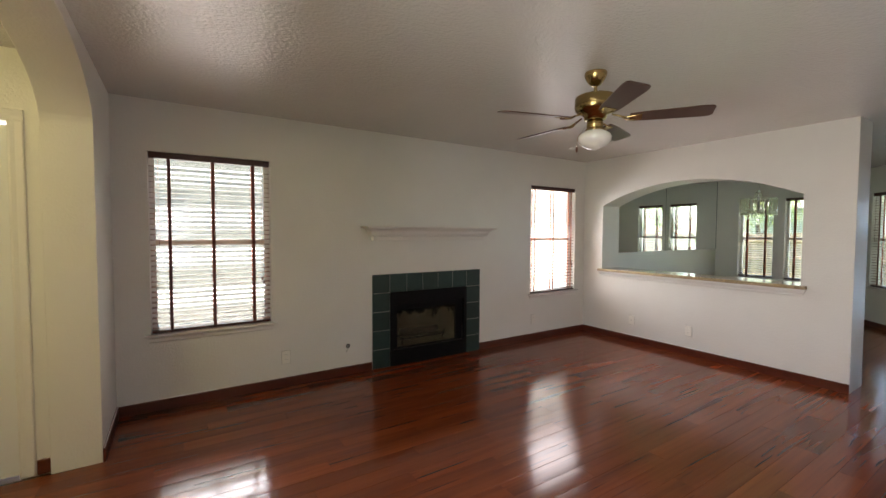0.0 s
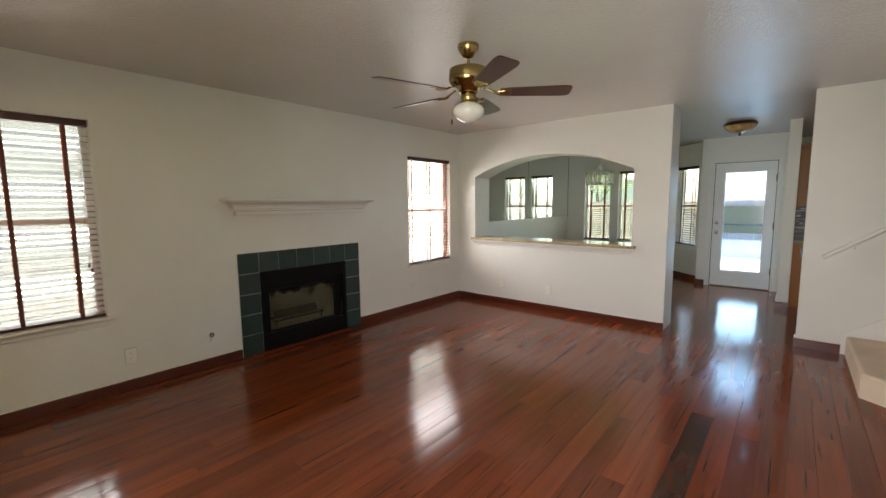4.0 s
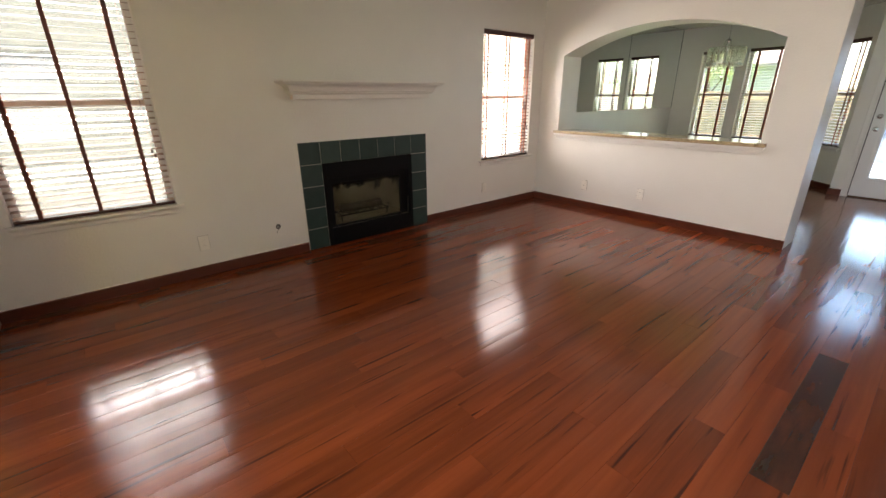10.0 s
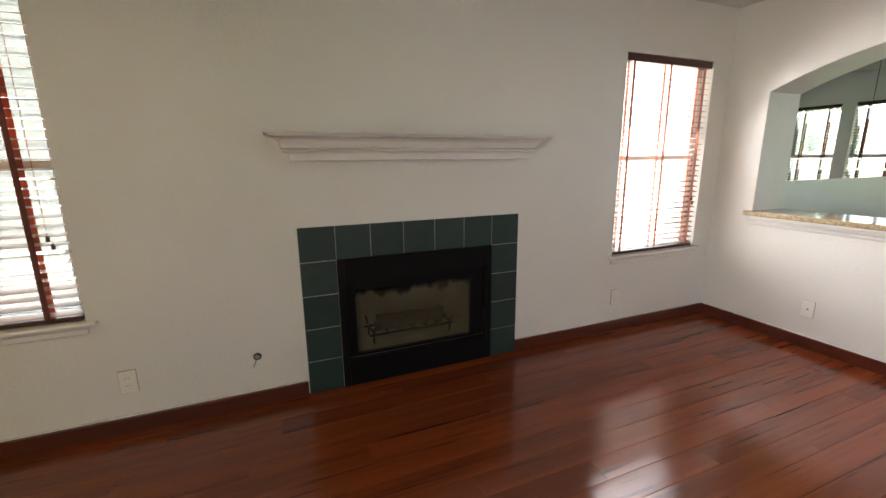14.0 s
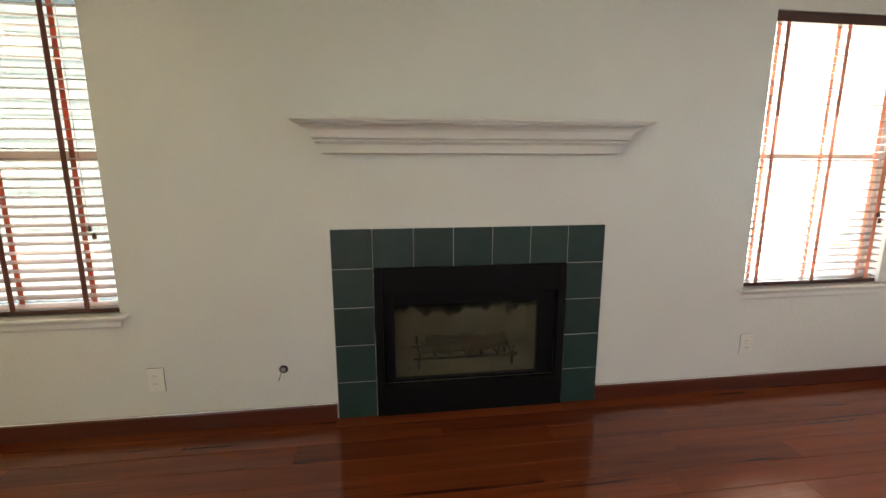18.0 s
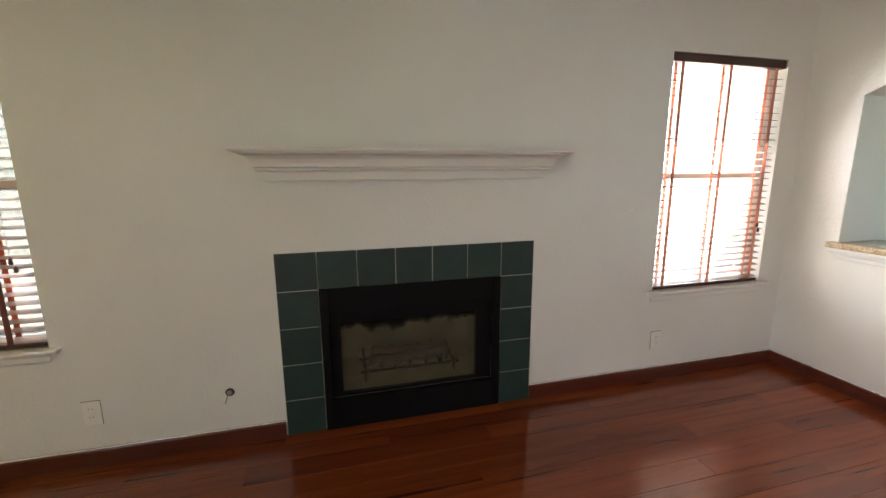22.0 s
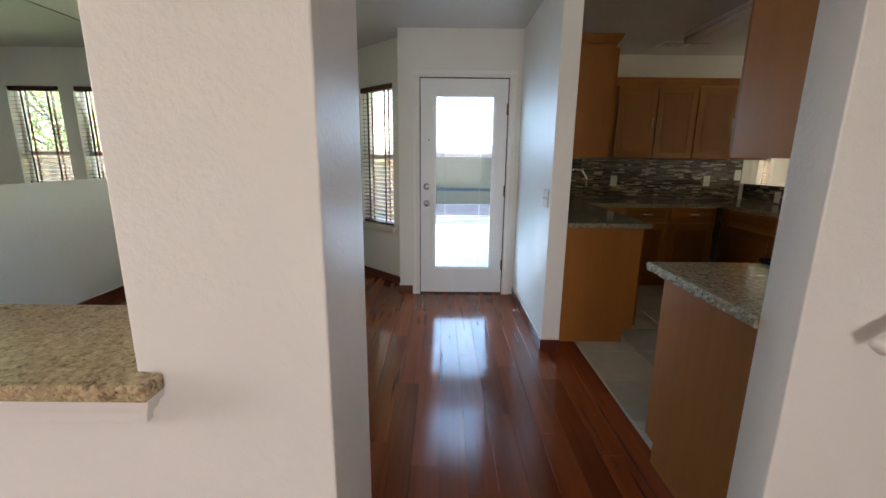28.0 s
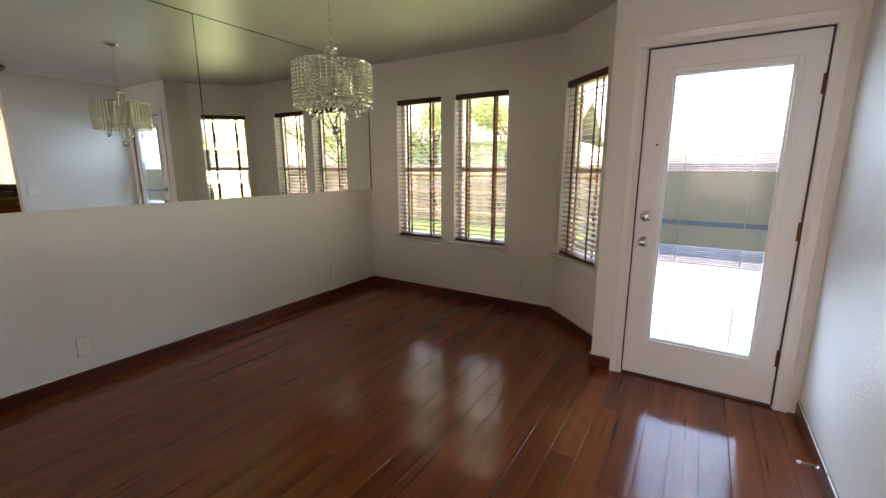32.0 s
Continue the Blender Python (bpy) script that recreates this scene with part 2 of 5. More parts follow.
GRANITE_EDGE.name = "granite_chiselled"
bsdf(GRANITE_EDGE).inputs["Roughness"].default_value = 0.65


def glazed(name, a, b, rough):
    m = material(name, a, rough)
    p = coords(m, (1, 1, 1), False, True)
    col = ramp(m, noise_tex(m, p, 9, 5, 0.6), [(0.3, a), (0.7, b)])
    info = m.node_tree.nodes.new("ShaderNodeObjectInfo")
    col = mix(m, 0.35, col, ramp(m, info.outputs["Random"], [(0, tuple(c * 0.75 for c in a)), (1, tuple(c * 1.2 for c in b))]))
    join(m, col, bsdf(m).inputs["Base Color"])
    bump(m, noise_tex(m, p, 25, 3), 0.15, 0.002)
    return m


GREEN_TILE = glazed("green_tile", (0.014, 0.036, 0.035), (0.026, 0.058, 0.054), 0.28)
FLOOR_TILE = glazed("kitchen_tile", (0.42, 0.40, 0.36), (0.56, 0.54, 0.49), 0.32)
SUBFLOOR = painted("subfloor", (0.05, 0.022, 0.014), 0.9, 60, 0.001)
GROUT = painted("grout", (0.50, 0.50, 0.46), 0.9, 200, 0.001)
BLACK_METAL = painted("black_metal", (0.007, 0.007, 0.0078), 0.5, 260, 0.0004)
bsdf(BLACK_METAL).inputs["Specular IOR Level"].default_value = 0.11
SOOT = material("firebox_panel", (0.2, 0.18, 0.14), 0.95)
_p = coords(SOOT)
_pale = ramp(SOOT, noise_tex(SOOT, _p, 3.0, 5, 0.6), [(0.33, (0.27, 0.25, 0.185)), (0.7, (0.44, 0.415, 0.32))])
_sep = node(SOOT, "ShaderNodeSeparateXYZ")
join(SOOT, _p, _sep.inputs[0])
_lick = node(SOOT, "ShaderNodeMath")
_lick.operation = "MULTIPLY_ADD"
_lick.inputs[1].default_value = 1.35
join(SOOT, _sep.outputs["Z"], _lick.inputs[0])
join(SOOT, noise_tex(SOOT, coords(SOOT, (6, 6, 2.2)), 1.0, 4, 0.6), _lick.inputs[2])
_black = ramp(SOOT, _lick.outputs[0], [(0.76, (0, 0, 0)), (0.84, (1, 1, 1))])
_lick.inputs[1].default_value = 0.60
join(SOOT, mix(SOOT, _black, _pale, (0.012, 0.011, 0.010)), bsdf(SOOT).inputs["Base Color"])
BRASS = material("brass", (0.42, 0.31, 0.135), 0.2, 1.0)
BRONZE = material("bronze", (0.10, 0.055, 0.03), 0.35, 0.9)
CHROME = material("chrome", (0.72, 0.72, 0.72), 0.13, 1.0)
NICKEL = material("bright_nickel", (0.90, 0.88, 0.84), 0.25, 1.0)
STEEL = material("dull_steel", (0.32, 0.31, 0.30), 0.4, 1.0)
MILK_GLASS = material("milk_glass", (0.83, 0.82, 0.78), 0.12, Coat_Weight=0.3)
AMBER_GLASS = material("amber_glass", (0.62, 0.40, 0.17), 0.25)
_p = coords(AMBER_GLASS)
join(AMBER_GLASS, ramp(AMBER_GLASS, noise_tex(AMBER_GLASS, _p, 11, 4), [(0.35, (0.38, 0.20, 0.07)), (0.7, (0.70, 0.50, 0.25))]), bsdf(AMBER_GLASS).inputs["Base Color"])
PLASTIC = material("outlet_plastic", (0.90, 0.88, 0.82), 0.25)
# grey that paints in shade: round the wall plates and on a vent vane
SHADE_GREY = material("shade_grey", (0.16, 0.15, 0.14), 0.6)
DARK_SLOT = material("dark_slot", (0.02, 0.02, 0.02), 0.6)
VINYL = material("window_vinyl", (0.70, 0.62, 0.50), 0.4)
WHITE_VINYL = material("white_vinyl", (0.8, 0.8, 0.79), 0.35)
MIRROR = material("mirror_silver", (0.86, 0.90, 0.88), 0.0, 1.0)
MIRROR_EDGE = material("mirror_edge", (0.05, 0.08, 0.07), 0.2)
CARPET = painted("carpet", (0.78, 0.62, 0.48), 0.98, 240, 0.008, 0.2)
CRYSTAL = material("crystal", (0.95, 0.96, 0.93), 0.02, Transmission_Weight=1.0, IOR=1.5)
BEAD = material("crystal_bead", (0.86, 0.88, 0.78), 0.07, 0.8)
CONCRETE = painted("concrete", (0.52, 0.50, 0.46), 0.85, 40, 0.002, 0.12)
SIDING = painted("siding_paint", (0.62, 0.62, 0.57), 0.7, 20, 0.001, 0.06)
ROOFING = painted("roof_shingle", (0.42, 0.40, 0.38), 0.9, 12, 0.01, 0.3)
BARK = painted("bark", (0.12, 0.085, 0.06), 0.95, 22, 0.02, 0.35)
GRASS = painted("grass", (0.085, 0.17, 0.04), 0.95, 30, 0.03, 0.4)
LEAF = glazed("leaf", (0.10, 0.15, 0.045), (0.15, 0.21, 0.07), 0.5)
backlit(LEAF, (0.56, 0.68, 0.32), 0.65)
LAMP_GLOW = material("lamp_glow", (0.9, 0.85, 0.7), 0.4, Emission_Color=(1.0, 0.93, 0.45, 1), Emission_Strength=5.0)


def pane_material(name, tint, gloss):
    """Clear pane: light goes straight through, with a faint gloss."""
    m = bpy.data.materials.new(name)
    m.use_nodes = True
    n, links = m.node_tree.nodes, m.node_tree.links
    n.remove(n["Principled BSDF"])
    clear, shine, both = n.new("ShaderNodeBsdfTransparent"), n.new("ShaderNodeBsdfGlossy"), n.new("ShaderNodeMixShader")
    clear.inputs[0].default_value, shine.inputs["Roughness"].default_value = (*tint, 1), 0.02
    both.inputs[0].default_value = gloss
    links.new(clear.outputs[0], both.inputs[1])
    links.new(shine.outputs[0], both.inputs[2])
    links.new(both.outputs[0], n["Material Output"].inputs[0])
    return m


GLASS = pane_material("tinted_window_glass", (0.79, 0.81, 0.79), 0.04)
# darker tint for window_1 only, holds back the bright outdoors
NORTH_GLASS = pane_material("dimmed_window_glass", (0.36, 0.38, 0.37), 0.04)
DOOR_GLASS = pane_material("clear_door_glass", (0.80, 0.81, 0.81), 0.008)
FIRE_GLASS = pane_material("fire_glass", (0.90, 0.88, 0.82), 0.015)


def sooty(m, top):
    """A film of dust over a pane, and soot licked over its upper part, below the height top."""
    n = m.node_tree.nodes
    clean = n["Material Output"].inputs[0].links[0].from_socket
    p = coords(m, (1, 1, 1), False)
    sep = node(m, "ShaderNodeSeparateXYZ")
    join(m, p, sep.inputs[0])
    drop = node(m, "ShaderNodeMath")
    drop.operation = "MULTIPLY_ADD"
    drop.inputs[1].default_value, drop.inputs[2].default_value = 4.6, 0.20 - 4.6 * top
    join(m, sep.outputs["Z"], drop.inputs[0])
    total = node(m, "ShaderNodeMath")
    join(m, drop.outputs[0], total.inputs[0])
    join(m, noise_tex(m, coords(m, (7.5, 1, 3.0), False), 1.0, 2, 0.5), total.inputs[1])
    fac = ramp(m, total.outputs[0], [(0.40, (0, 0, 0)), (0.64, (0.97, 0.97, 0.97))])
    black = node(m, "ShaderNodeBsdfDiffuse")
    black.inputs["Color"].default_value = (0.006, 0.006, 0.006, 1)
    dust = node(m, "ShaderNodeBsdfDiffuse")
    dust.inputs["Color"].default_value = (0.17, 0.155, 0.115, 1)
    film = node(m, "ShaderNodeMixShader")
    film.inputs[0].default_value = 0.21
    join(m, clean, film.inputs[1])
    join(m, dust.outputs[0], film.inputs[2])
    both = node(m, "ShaderNodeMixShader")
    join(m, fac, both.inputs[0])
    join(m, film.outputs[0], both.inputs[1])
    join(m, black.outputs[0], both.inputs[2])
    join(m, both.outputs[0], n["Material Output"].inputs[0])


sooty(FIRE_GLASS, 0.590)


def mosaic():
    m = material("mosaic_strip", (0.2, 0.2, 0.18), 0.16)
    geo = m.node_tree.nodes.new("ShaderNodeNewGeometry")
    r = ramp(m, geo.outputs["Random Per Island"], [(0.0, (0.030, 0.020, 0.012)), (0.2, (0.085, 0.060, 0.035)), (0.38, (0.20, 0.165, 0.11)), (0.56, (0.55, 0.50, 0.38)), (0.70, (0.27, 0.20, 0.12)), (0.84, (0.12, 0.10, 0.07))])
    r.node.color_ramp.interpolation = "CONSTANT"
    vein = ramp(m, noise_tex(m, coords(m, (30, 30, 90)), 1.0, 4), [(0.3, (0.7, 0.7, 0.7)), (0.7, (1.2, 1.2, 1.2))])
    join(m, mix(m, 1.0, r, vein, "MULTIPLY"), bsdf(m).inputs["Base Color"])
    return m


MOSAIC = mosaic()
DARK_GROUT = painted("dark_grout", (0.20, 0.18, 0.15), 0.9, 200, 0.001)

# ---- mesh helpers ----


def link_mesh(name, bm, mat, smooth=False):
    mesh = bpy.data.meshes.new(name)
    bmesh.ops.recalc_face_normals(bm, faces=bm.faces[:])
    bm.to_mesh(mesh)
    bm.free()
    mesh.materials.append(mat)
    if smooth:
        for poly in mesh.polygons:
            poly.use_smooth = True
    return new(name, mesh)


def part(name, bm, mat, parent=None, label="", smooth=False):
    ob = link_mesh(name, bm, mat, smooth)
    ob.parent = parent
    return tagged(ob, label)


def empty(name, m, label="", category="", group="", kind=""):
    ob = new(name)
    ob.matrix_basis = m
    return tagged(ob, label, category, group, kind)


def setting(name, bm, mat, label="", category=""):
    return tagged(link_mesh(name, bm, mat), label, category, "", "structure")


def box(bm, x0, y0, z0, x1, y1, z1, bevel=0.0):
    made = bmesh.ops.create_cube(bm, size=1.0, matrix=Matrix.LocRotScale(((x0 + x1) / 2, (y0 + y1) / 2, (z0 + z1) / 2), None, (abs(x1 - x0), abs(y1 - y0), abs(z1 - z0))))
    if bevel:
        edges = list({e for v in made["verts"] for e in v.link_edges})
        bmesh.ops.bevel(bm, geom=edges, offset=bevel, segments=2, affect="EDGES", profile=0.5)
    return bm


def boxed(*args, bevel=0.0):
    return box(bmesh.new(), *args, bevel=bevel)


def lathe(bm, profile, at=(0, 0, 0), segments=24, turn=None):
    """Turns (radius, height) pairs about z."""
    rings = []
    base = Matrix.Translation(at) @ (turn or Matrix())
    for r, z in profile:
        if r < 1e-5:
            rings.append([bm.verts.new(base @ Vector((0, 0, z)))])
        else:
            rings.append([bm.verts.new(base @ Vector((r * math.cos(a), r * math.sin(a), z))) for a in (2 * math.pi * k / segments for k in range(segments))])
    for low, high in zip(rings, rings[1:]):
        for k in range(segments):
            quad = [low[k % len(low)], low[(k + 1) % len(low)], high[(k + 1) % len(high)], high[k % len(high)]]
            face = list(dict.fromkeys(quad))
            if len(face) > 2:
                bm.faces.new(face)
    return bm


def tube(bm, points, radius, segments=8):
    points = [Vector(p) for p in points]
    rings = []
    for n, p in enumerate(points):
        way = (points[min(n + 1, len(points) - 1)] - points[max(n - 1, 0)]).normalized()
        q = way.to_track_quat("Z", "Y")
        rings.append([bm.verts.new(p + q @ Vector((radius * math.cos(a), radius * math.sin(a), 0))) for a in (2 * math.pi * k / segments for k in range(segments))])
    for a, b in zip(rings, rings[1:]):
        for k in range(segments):
            bm.faces.new((a[k], a[(k + 1) % segments], b[(k + 1) % segments], b[k]))
    bm.faces.new(rings[0][::-1])
    bm.faces.new(rings[-1])
    return bm


def prism(bm, outline, low, high, put=lambda u, v, w: (u, v, w)):
    """An outline of (u, v) drawn from w = low to w = high."""
    a = [bm.verts.new(put(u, v, low)) for u, v in outline]
    b = [bm.verts.new(put(u, v, high)) for u, v in outline]
    bm.faces.new(a[::-1])
    bm.faces.new(b)
    for k in range(len(outline)):
        n = (k + 1) % len(outline)
        bm.faces.new((a[k], a[n], b[n], b[k]))
    return bm


def panel(bm, length, low, high, thick, openings=()):
    """A wall along x, its room side at y = 0, thick towards +y, with openings (x0, z0, x1, z1) cut through."""
    xs = sorted({0.0, length, *(o[0] for o in openings), *(o[2] for o in openings)})
    zs = sorted({low, high, *(max(low, o[1]) for o in openings), *(o[3] for o in openings)})
    solid = {}
    for i in range(len(xs) - 1):
        for k in range(len(zs) - 1):
            cx, cz = (xs[i] + xs[i + 1]) / 2, (zs[k] + zs[k + 1]) / 2
            solid[i, k] = not any(o[0] < cx < o[2] and o[1] < cz < o[3] for o in openings)
    verts = {}

    def v(i, j, k):
        if (i, j, k) not in verts:
            verts[i, j, k] = bm.verts.new((xs[i], j * thick, zs[k]))
        return verts[i, j, k]

    for (i, k), full in solid.items():
        if not full:
            continue
        bm.faces.new((v(i, 0, k), v(i + 1, 0, k), v(i + 1, 0, k + 1), v(i, 0, k + 1)))
        bm.faces.new((v(i, 1, k), v(i, 1, k + 1), v(i + 1, 1, k + 1), v(i + 1, 1, k)))
        if not solid.get((i - 1, k)):
            bm.faces.new((v(i, 0, k), v(i, 0, k + 1), v(i, 1, k + 1), v(i, 1, k)))
        if not solid.get((i + 1, k)):
            bm.faces.new((v(i + 1, 0, k), v(i + 1, 1, k), v(i + 1, 1, k + 1), v(i + 1, 0, k + 1)))
        if not solid.get((i, k - 1)):
            bm.faces.new((v(i, 0, k), v(i, 1, k), v(i + 1, 1, k), v(i + 1, 0, k)))
        if not solid.get((i, k + 1)):
            bm.faces.new((v(i, 0, k + 1), v(i + 1, 0, k + 1), v(i + 1, 1, k + 1), v(i, 1, k + 1)))
    return bm


def wall(name, m, length, thick, openings=(), low=-0.05, high=2.52, label="white painted drywall with a sprayed texture", mat=None, rounded=()):
    """rounded: the x of free ends whose upright edges are bullnosed."""
    bm = panel(bmesh.new(), length, low, high, thick, openings)
    for x in rounded:
        ends = [e for e in bm.edges if all(abs(v.co.x - x) < 1e-4 for v in e.verts) and abs(e.verts[0].co.y - e.verts[1].co.y) < 1e-4]
        bmesh.ops.bevel(bm, geom=ends, offset=0.004, segments=2, affect="EDGES", profile=0.5)
    ob = setting(name, bm, mat or WALL, label, "wall")
    ob.matrix_basis = m
    return ob


def arch_wall(name, m, length, thick, a, b, sill, spring, rise, label, end_free=False):
    """A wall along x with an arched opening from a to b; sill None: open down to the floor."""
    bm = bmesh.new()
    low, high = -0.05, 2.52
    half, mid = (b - a) / 2, (a + b) / 2
    radius = (half**2 + rise**2) / (2 * rise)
    steps = 36

    def top(x):
        if rise / half > 0.3:
            return spring + rise * math.sqrt(max(0, 1 - ((x - mid) / half) ** 2))
        return spring + rise - radius + math.sqrt(radius**2 - (x - mid) ** 2)

    cut = [mid - half * math.cos(math.pi * n / steps) for n in range(steps + 1)]

    def slab(x0, x1, lo0, lo1, hi0, hi1):
        f = [bm.verts.new((x, y, z)) for x, y, z in ((x0, 0, lo0), (x1, 0, lo1), (x1, 0, hi1), (x0, 0, hi0), (x0, thick, lo0), (x1, thick, lo1), (x1, thick, hi1), (x0, thick, hi0))]
        for q in ((0, 1, 2, 3), (5, 4, 7, 6), (0, 4, 5, 1), (3, 2, 6, 7), (0, 3, 7, 4), (1, 5, 6, 2)):
            bm.faces.new([f[i] for i in q])

    levels = [low] + ([sill] if sill is not None else []) + [top(a), high]
    for z0, z1 in zip(levels, levels[1:]):
        slab(0, a, z0, z0, z1, z1)
        slab(b, length, z0, z0, z1, z1)
    for x0, x1 in zip(cut, cut[1:]):
        slab(x0, x1, top(x0), top(x1), high, high)
    if sill is not None:
        slab(a, b, low, low, sill, sill)
    bmesh.ops.remove_doubles(bm, verts=bm.verts[:], dist=0.0005)
    # inner faces between the strips go
    bm.verts.index_update()
    seen = {}
    for f in bm.faces:
        seen.setdefault(frozenset(v.index for v in f.verts), []).append(f)
    bmesh.ops.delete(bm, geom=[f for fs in seen.values() if len(fs) > 1 for f in fs], context="FACES_ONLY")
    bmesh.ops.recalc_face_normals(bm, faces=bm.faces[:])
    free = []
    for e in bm.edges:
        p, q = e.verts[0].co, e.verts[1].co
        if len(e.link_faces) != 2 or abs(p.y - q.y) > 1e-4 or min(p.x, q.x) < 1e-4 or (max(p.x, q.x) > length - 1e-4 and not end_free):
            continue
        if sorted(abs(f.normal.y) > 0.9 for f in e.link_faces) != [False, True] or (abs(p.z - q.z) < 1e-4 and (p.z < low + 1e-3 or p.z > high - 1e-3 or (sill is not None and abs(p.z - sill) < 1e-3))):
            continue
        free.append(e)
    bmesh.ops.bevel(bm, geom=free, offset=0.004, segments=2, affect="EDGES", profile=0.5)
    ob = setting(name, bm, WALL, label, "wall")
    ob.matrix_basis = m
    return ob

# ---- the plan, in metres ----
CEIL = 2.46
NORTH, NORTH_D = 4.175, 4.205          # fireplace wall, dining wall
WEST, SOUTH = -0.24, -0.41
ARCH_X, ARCH_BACK, ARCH_END = 5.20, 5.577, 1.286
STAIR_X0, STAIR_X1, STAIR_OUT = 4.22, 5.46, 5.59
EAST, BAY_Y, JOG_X, JOG_Y = 9.285, 2.04, 8.735, 1.49
DOOR_X, NOOK_Y, NOOK_X = 8.46, 0.357, 7.215
KIT_E, KIT_S = 9.32, -2.42
WIN_LOW, WIN_HIGH = 0.61, 2.065

# ---- structure ----
floor_bm = bmesh.new()
for x0, y0, x1, y1 in ((-2.1, 0.95, WEST - 0.2, 3.6), (WEST - 0.2, SOUTH - 0.1, STAIR_X0, 4.3), (STAIR_X0, -4.45, STAIR_X1 + 0.1, 4.3), (STAIR_X1 + 0.1, KIT_S - 0.1, 8.58, 4.3), (8.58, 1.75, 9.40, 4.3), (8.58, KIT_S - 0.1, 9.42, 0.3), (STAIR_X1 + 0.1, -5.15, 10.4, KIT_S - 0.1)):
    box(floor_bm, x0, y0, -0.16, x1, y1, -0.0125)
floor = setting("floor", floor_bm, SUBFLOOR, "subfloor under glossy reddish wood planks", "floor")
ceil_bm = bmesh.new()
box(ceil_bm, -2.2, SOUTH - 0.06, CEIL, 9.5, 4.4, CEIL + 0.1)
box(ceil_bm, -2.2, -2.7, CEIL, STAIR_X0 - 0.06, SOUTH - 0.06, CEIL + 0.1)
box(ceil_bm, STAIR_X1 + 0.06, -5.2, CEIL, 10.5, SOUTH - 0.06, CEIL + 0.1)
setting("ceiling", ceil_bm, CEILING, "white textured drywall ceiling with a satin sheen", "ceiling")

W_L = (-0.015, 0.885)
W_R = (4.118, 5.0)
FB = (2.06, 3.06, 0.785)
wall("wall_north", pose(WEST - 0.12, NORTH, 0), 5.30 - WEST + 0.12, 0.15,
     [(W_L[0] - WEST + 0.12, WIN_LOW, W_L[1] - WEST + 0.12, WIN_HIGH), (W_R[0] - WEST + 0.12, WIN_LOW, W_R[1] - WEST + 0.12, WIN_HIGH), (FB[0] - WEST + 0.12, -1, FB[1] - WEST + 0.12, FB[2])])
wall("wall_dining_north", pose(5.30, NORTH_D, 0), EAST - 5.30 + 0.1, 0.15)
D1, D2 = (3.250, 3.815), (2.522, 3.095)
wall("wall_east", pose(EAST, NORTH_D + 0.1, 0, 0, 0, -90), NORTH_D + 0.1 - BAY_Y, 0.15,
     [(NORTH_D + 0.1 - D1[1], WIN_LOW, NORTH_D + 0.1 - D1[0], WIN_HIGH), (NORTH_D + 0.1 - D2[1], WIN_LOW, NORTH_D + 0.1 - D2[0], WIN_HIGH)])
BAY_LEN = math.hypot(EAST - JOG_X, BAY_Y - JOG_Y)
BAY_TURN = math.degrees(math.atan2(JOG_Y - BAY_Y, JOG_X - EAST))
D3 = (0.075, 0.645)
wall("wall_bay", pose(EAST, BAY_Y, 0, 0, 0, BAY_TURN), BAY_LEN, 0.15, [(D3[0], WIN_LOW, D3[1], WIN_HIGH)])
wall("wall_jog", pose(JOG_X + 0.02, JOG_Y, 0, 0, 0, 180), JOG_X - DOOR_X, 0.13)
SLAB_Y = (0.479, 1.283)
wall("wall_door", pose(DOOR_X, JOG_Y - 0.002, 0, 0, 0, -90), JOG_Y - 0.002 - 0.25, 0.14, [(JOG_Y - 0.002 - SLAB_Y[1] - 0.012, -1, JOG_Y - 0.002 - SLAB_Y[0] + 0.012, 2.057)])
wall("wall_nook", pose(9.47, NOOK_Y, 0, 0, 0, 180), 9.47 - NOOK_X, 0.125, rounded=(9.47 - NOOK_X,))
arch_wall("wall_arch", pose(ARCH_X, NORTH_D + 0.05, 0, 0, 0, -90), NORTH_D + 0.05 - ARCH_END, ARCH_BACK - ARCH_X, NORTH_D + 0.05 - 3.862, NORTH_D + 0.05 - 1.657, 0.90, 1.81, 0.247, "white drywall half wall with a wide arched opening", True)
arch_wall("wall_west", pose(WEST, 1.40, 0, 0, 0, 90), NORTH + 0.05 - 1.40, 0.24, 1.68 - 1.40, 3.45 - 1.40, None, 2.05, 0.34, "white drywall with a broad arched doorway")
# the opening here is assumed, never in view, and holds the added west light
wall("wall_west_front", pose(WEST, SOUTH - 0.1, 0, 0, 0, 90), 1.40 - SOUTH + 0.1, 0.24, [(-0.15 - SOUTH + 0.1, WIN_LOW, 1.25 - SOUTH + 0.1, WIN_HIGH)])
wall("wall_south", pose(STAIR_X0, SOUTH, 0, 0, 0, 180), STAIR_X0 - WEST + 0.24, 0.12)
wall("wall_stair_west", pose(STAIR_X0 - 0.001, SOUTH - 0.12, 0, 0, 0, -90), 3.9, 0.12, low=-0.05, high=5.0)
wall("wall_stair", pose(STAIR_X1, 0.16, 0, 0, 0, -90), 2.7, STAIR_OUT - STAIR_X1, rounded=(0.0,))
wall("wall_stair_upper", pose(STAIR_X1, SOUTH, 0, 0, 0, -90), 4.02, 0.13, low=2.53, high=5.0)

wall("wall_stair_header", pose(STAIR_X0 - 0.1, SOUTH - 0.06, 0, 0, 0, 0), STAIR_X1 - STAIR_X0 + 0.2, 0.06, low=2.565, high=5.0)
wall("wall_stair_back", pose(STAIR_X1 + 0.1, -4.4, 0, 0, 0, 180), STAIR_X1 - STAIR_X0 + 0.3, 0.12, low=-0.05, high=5.0)
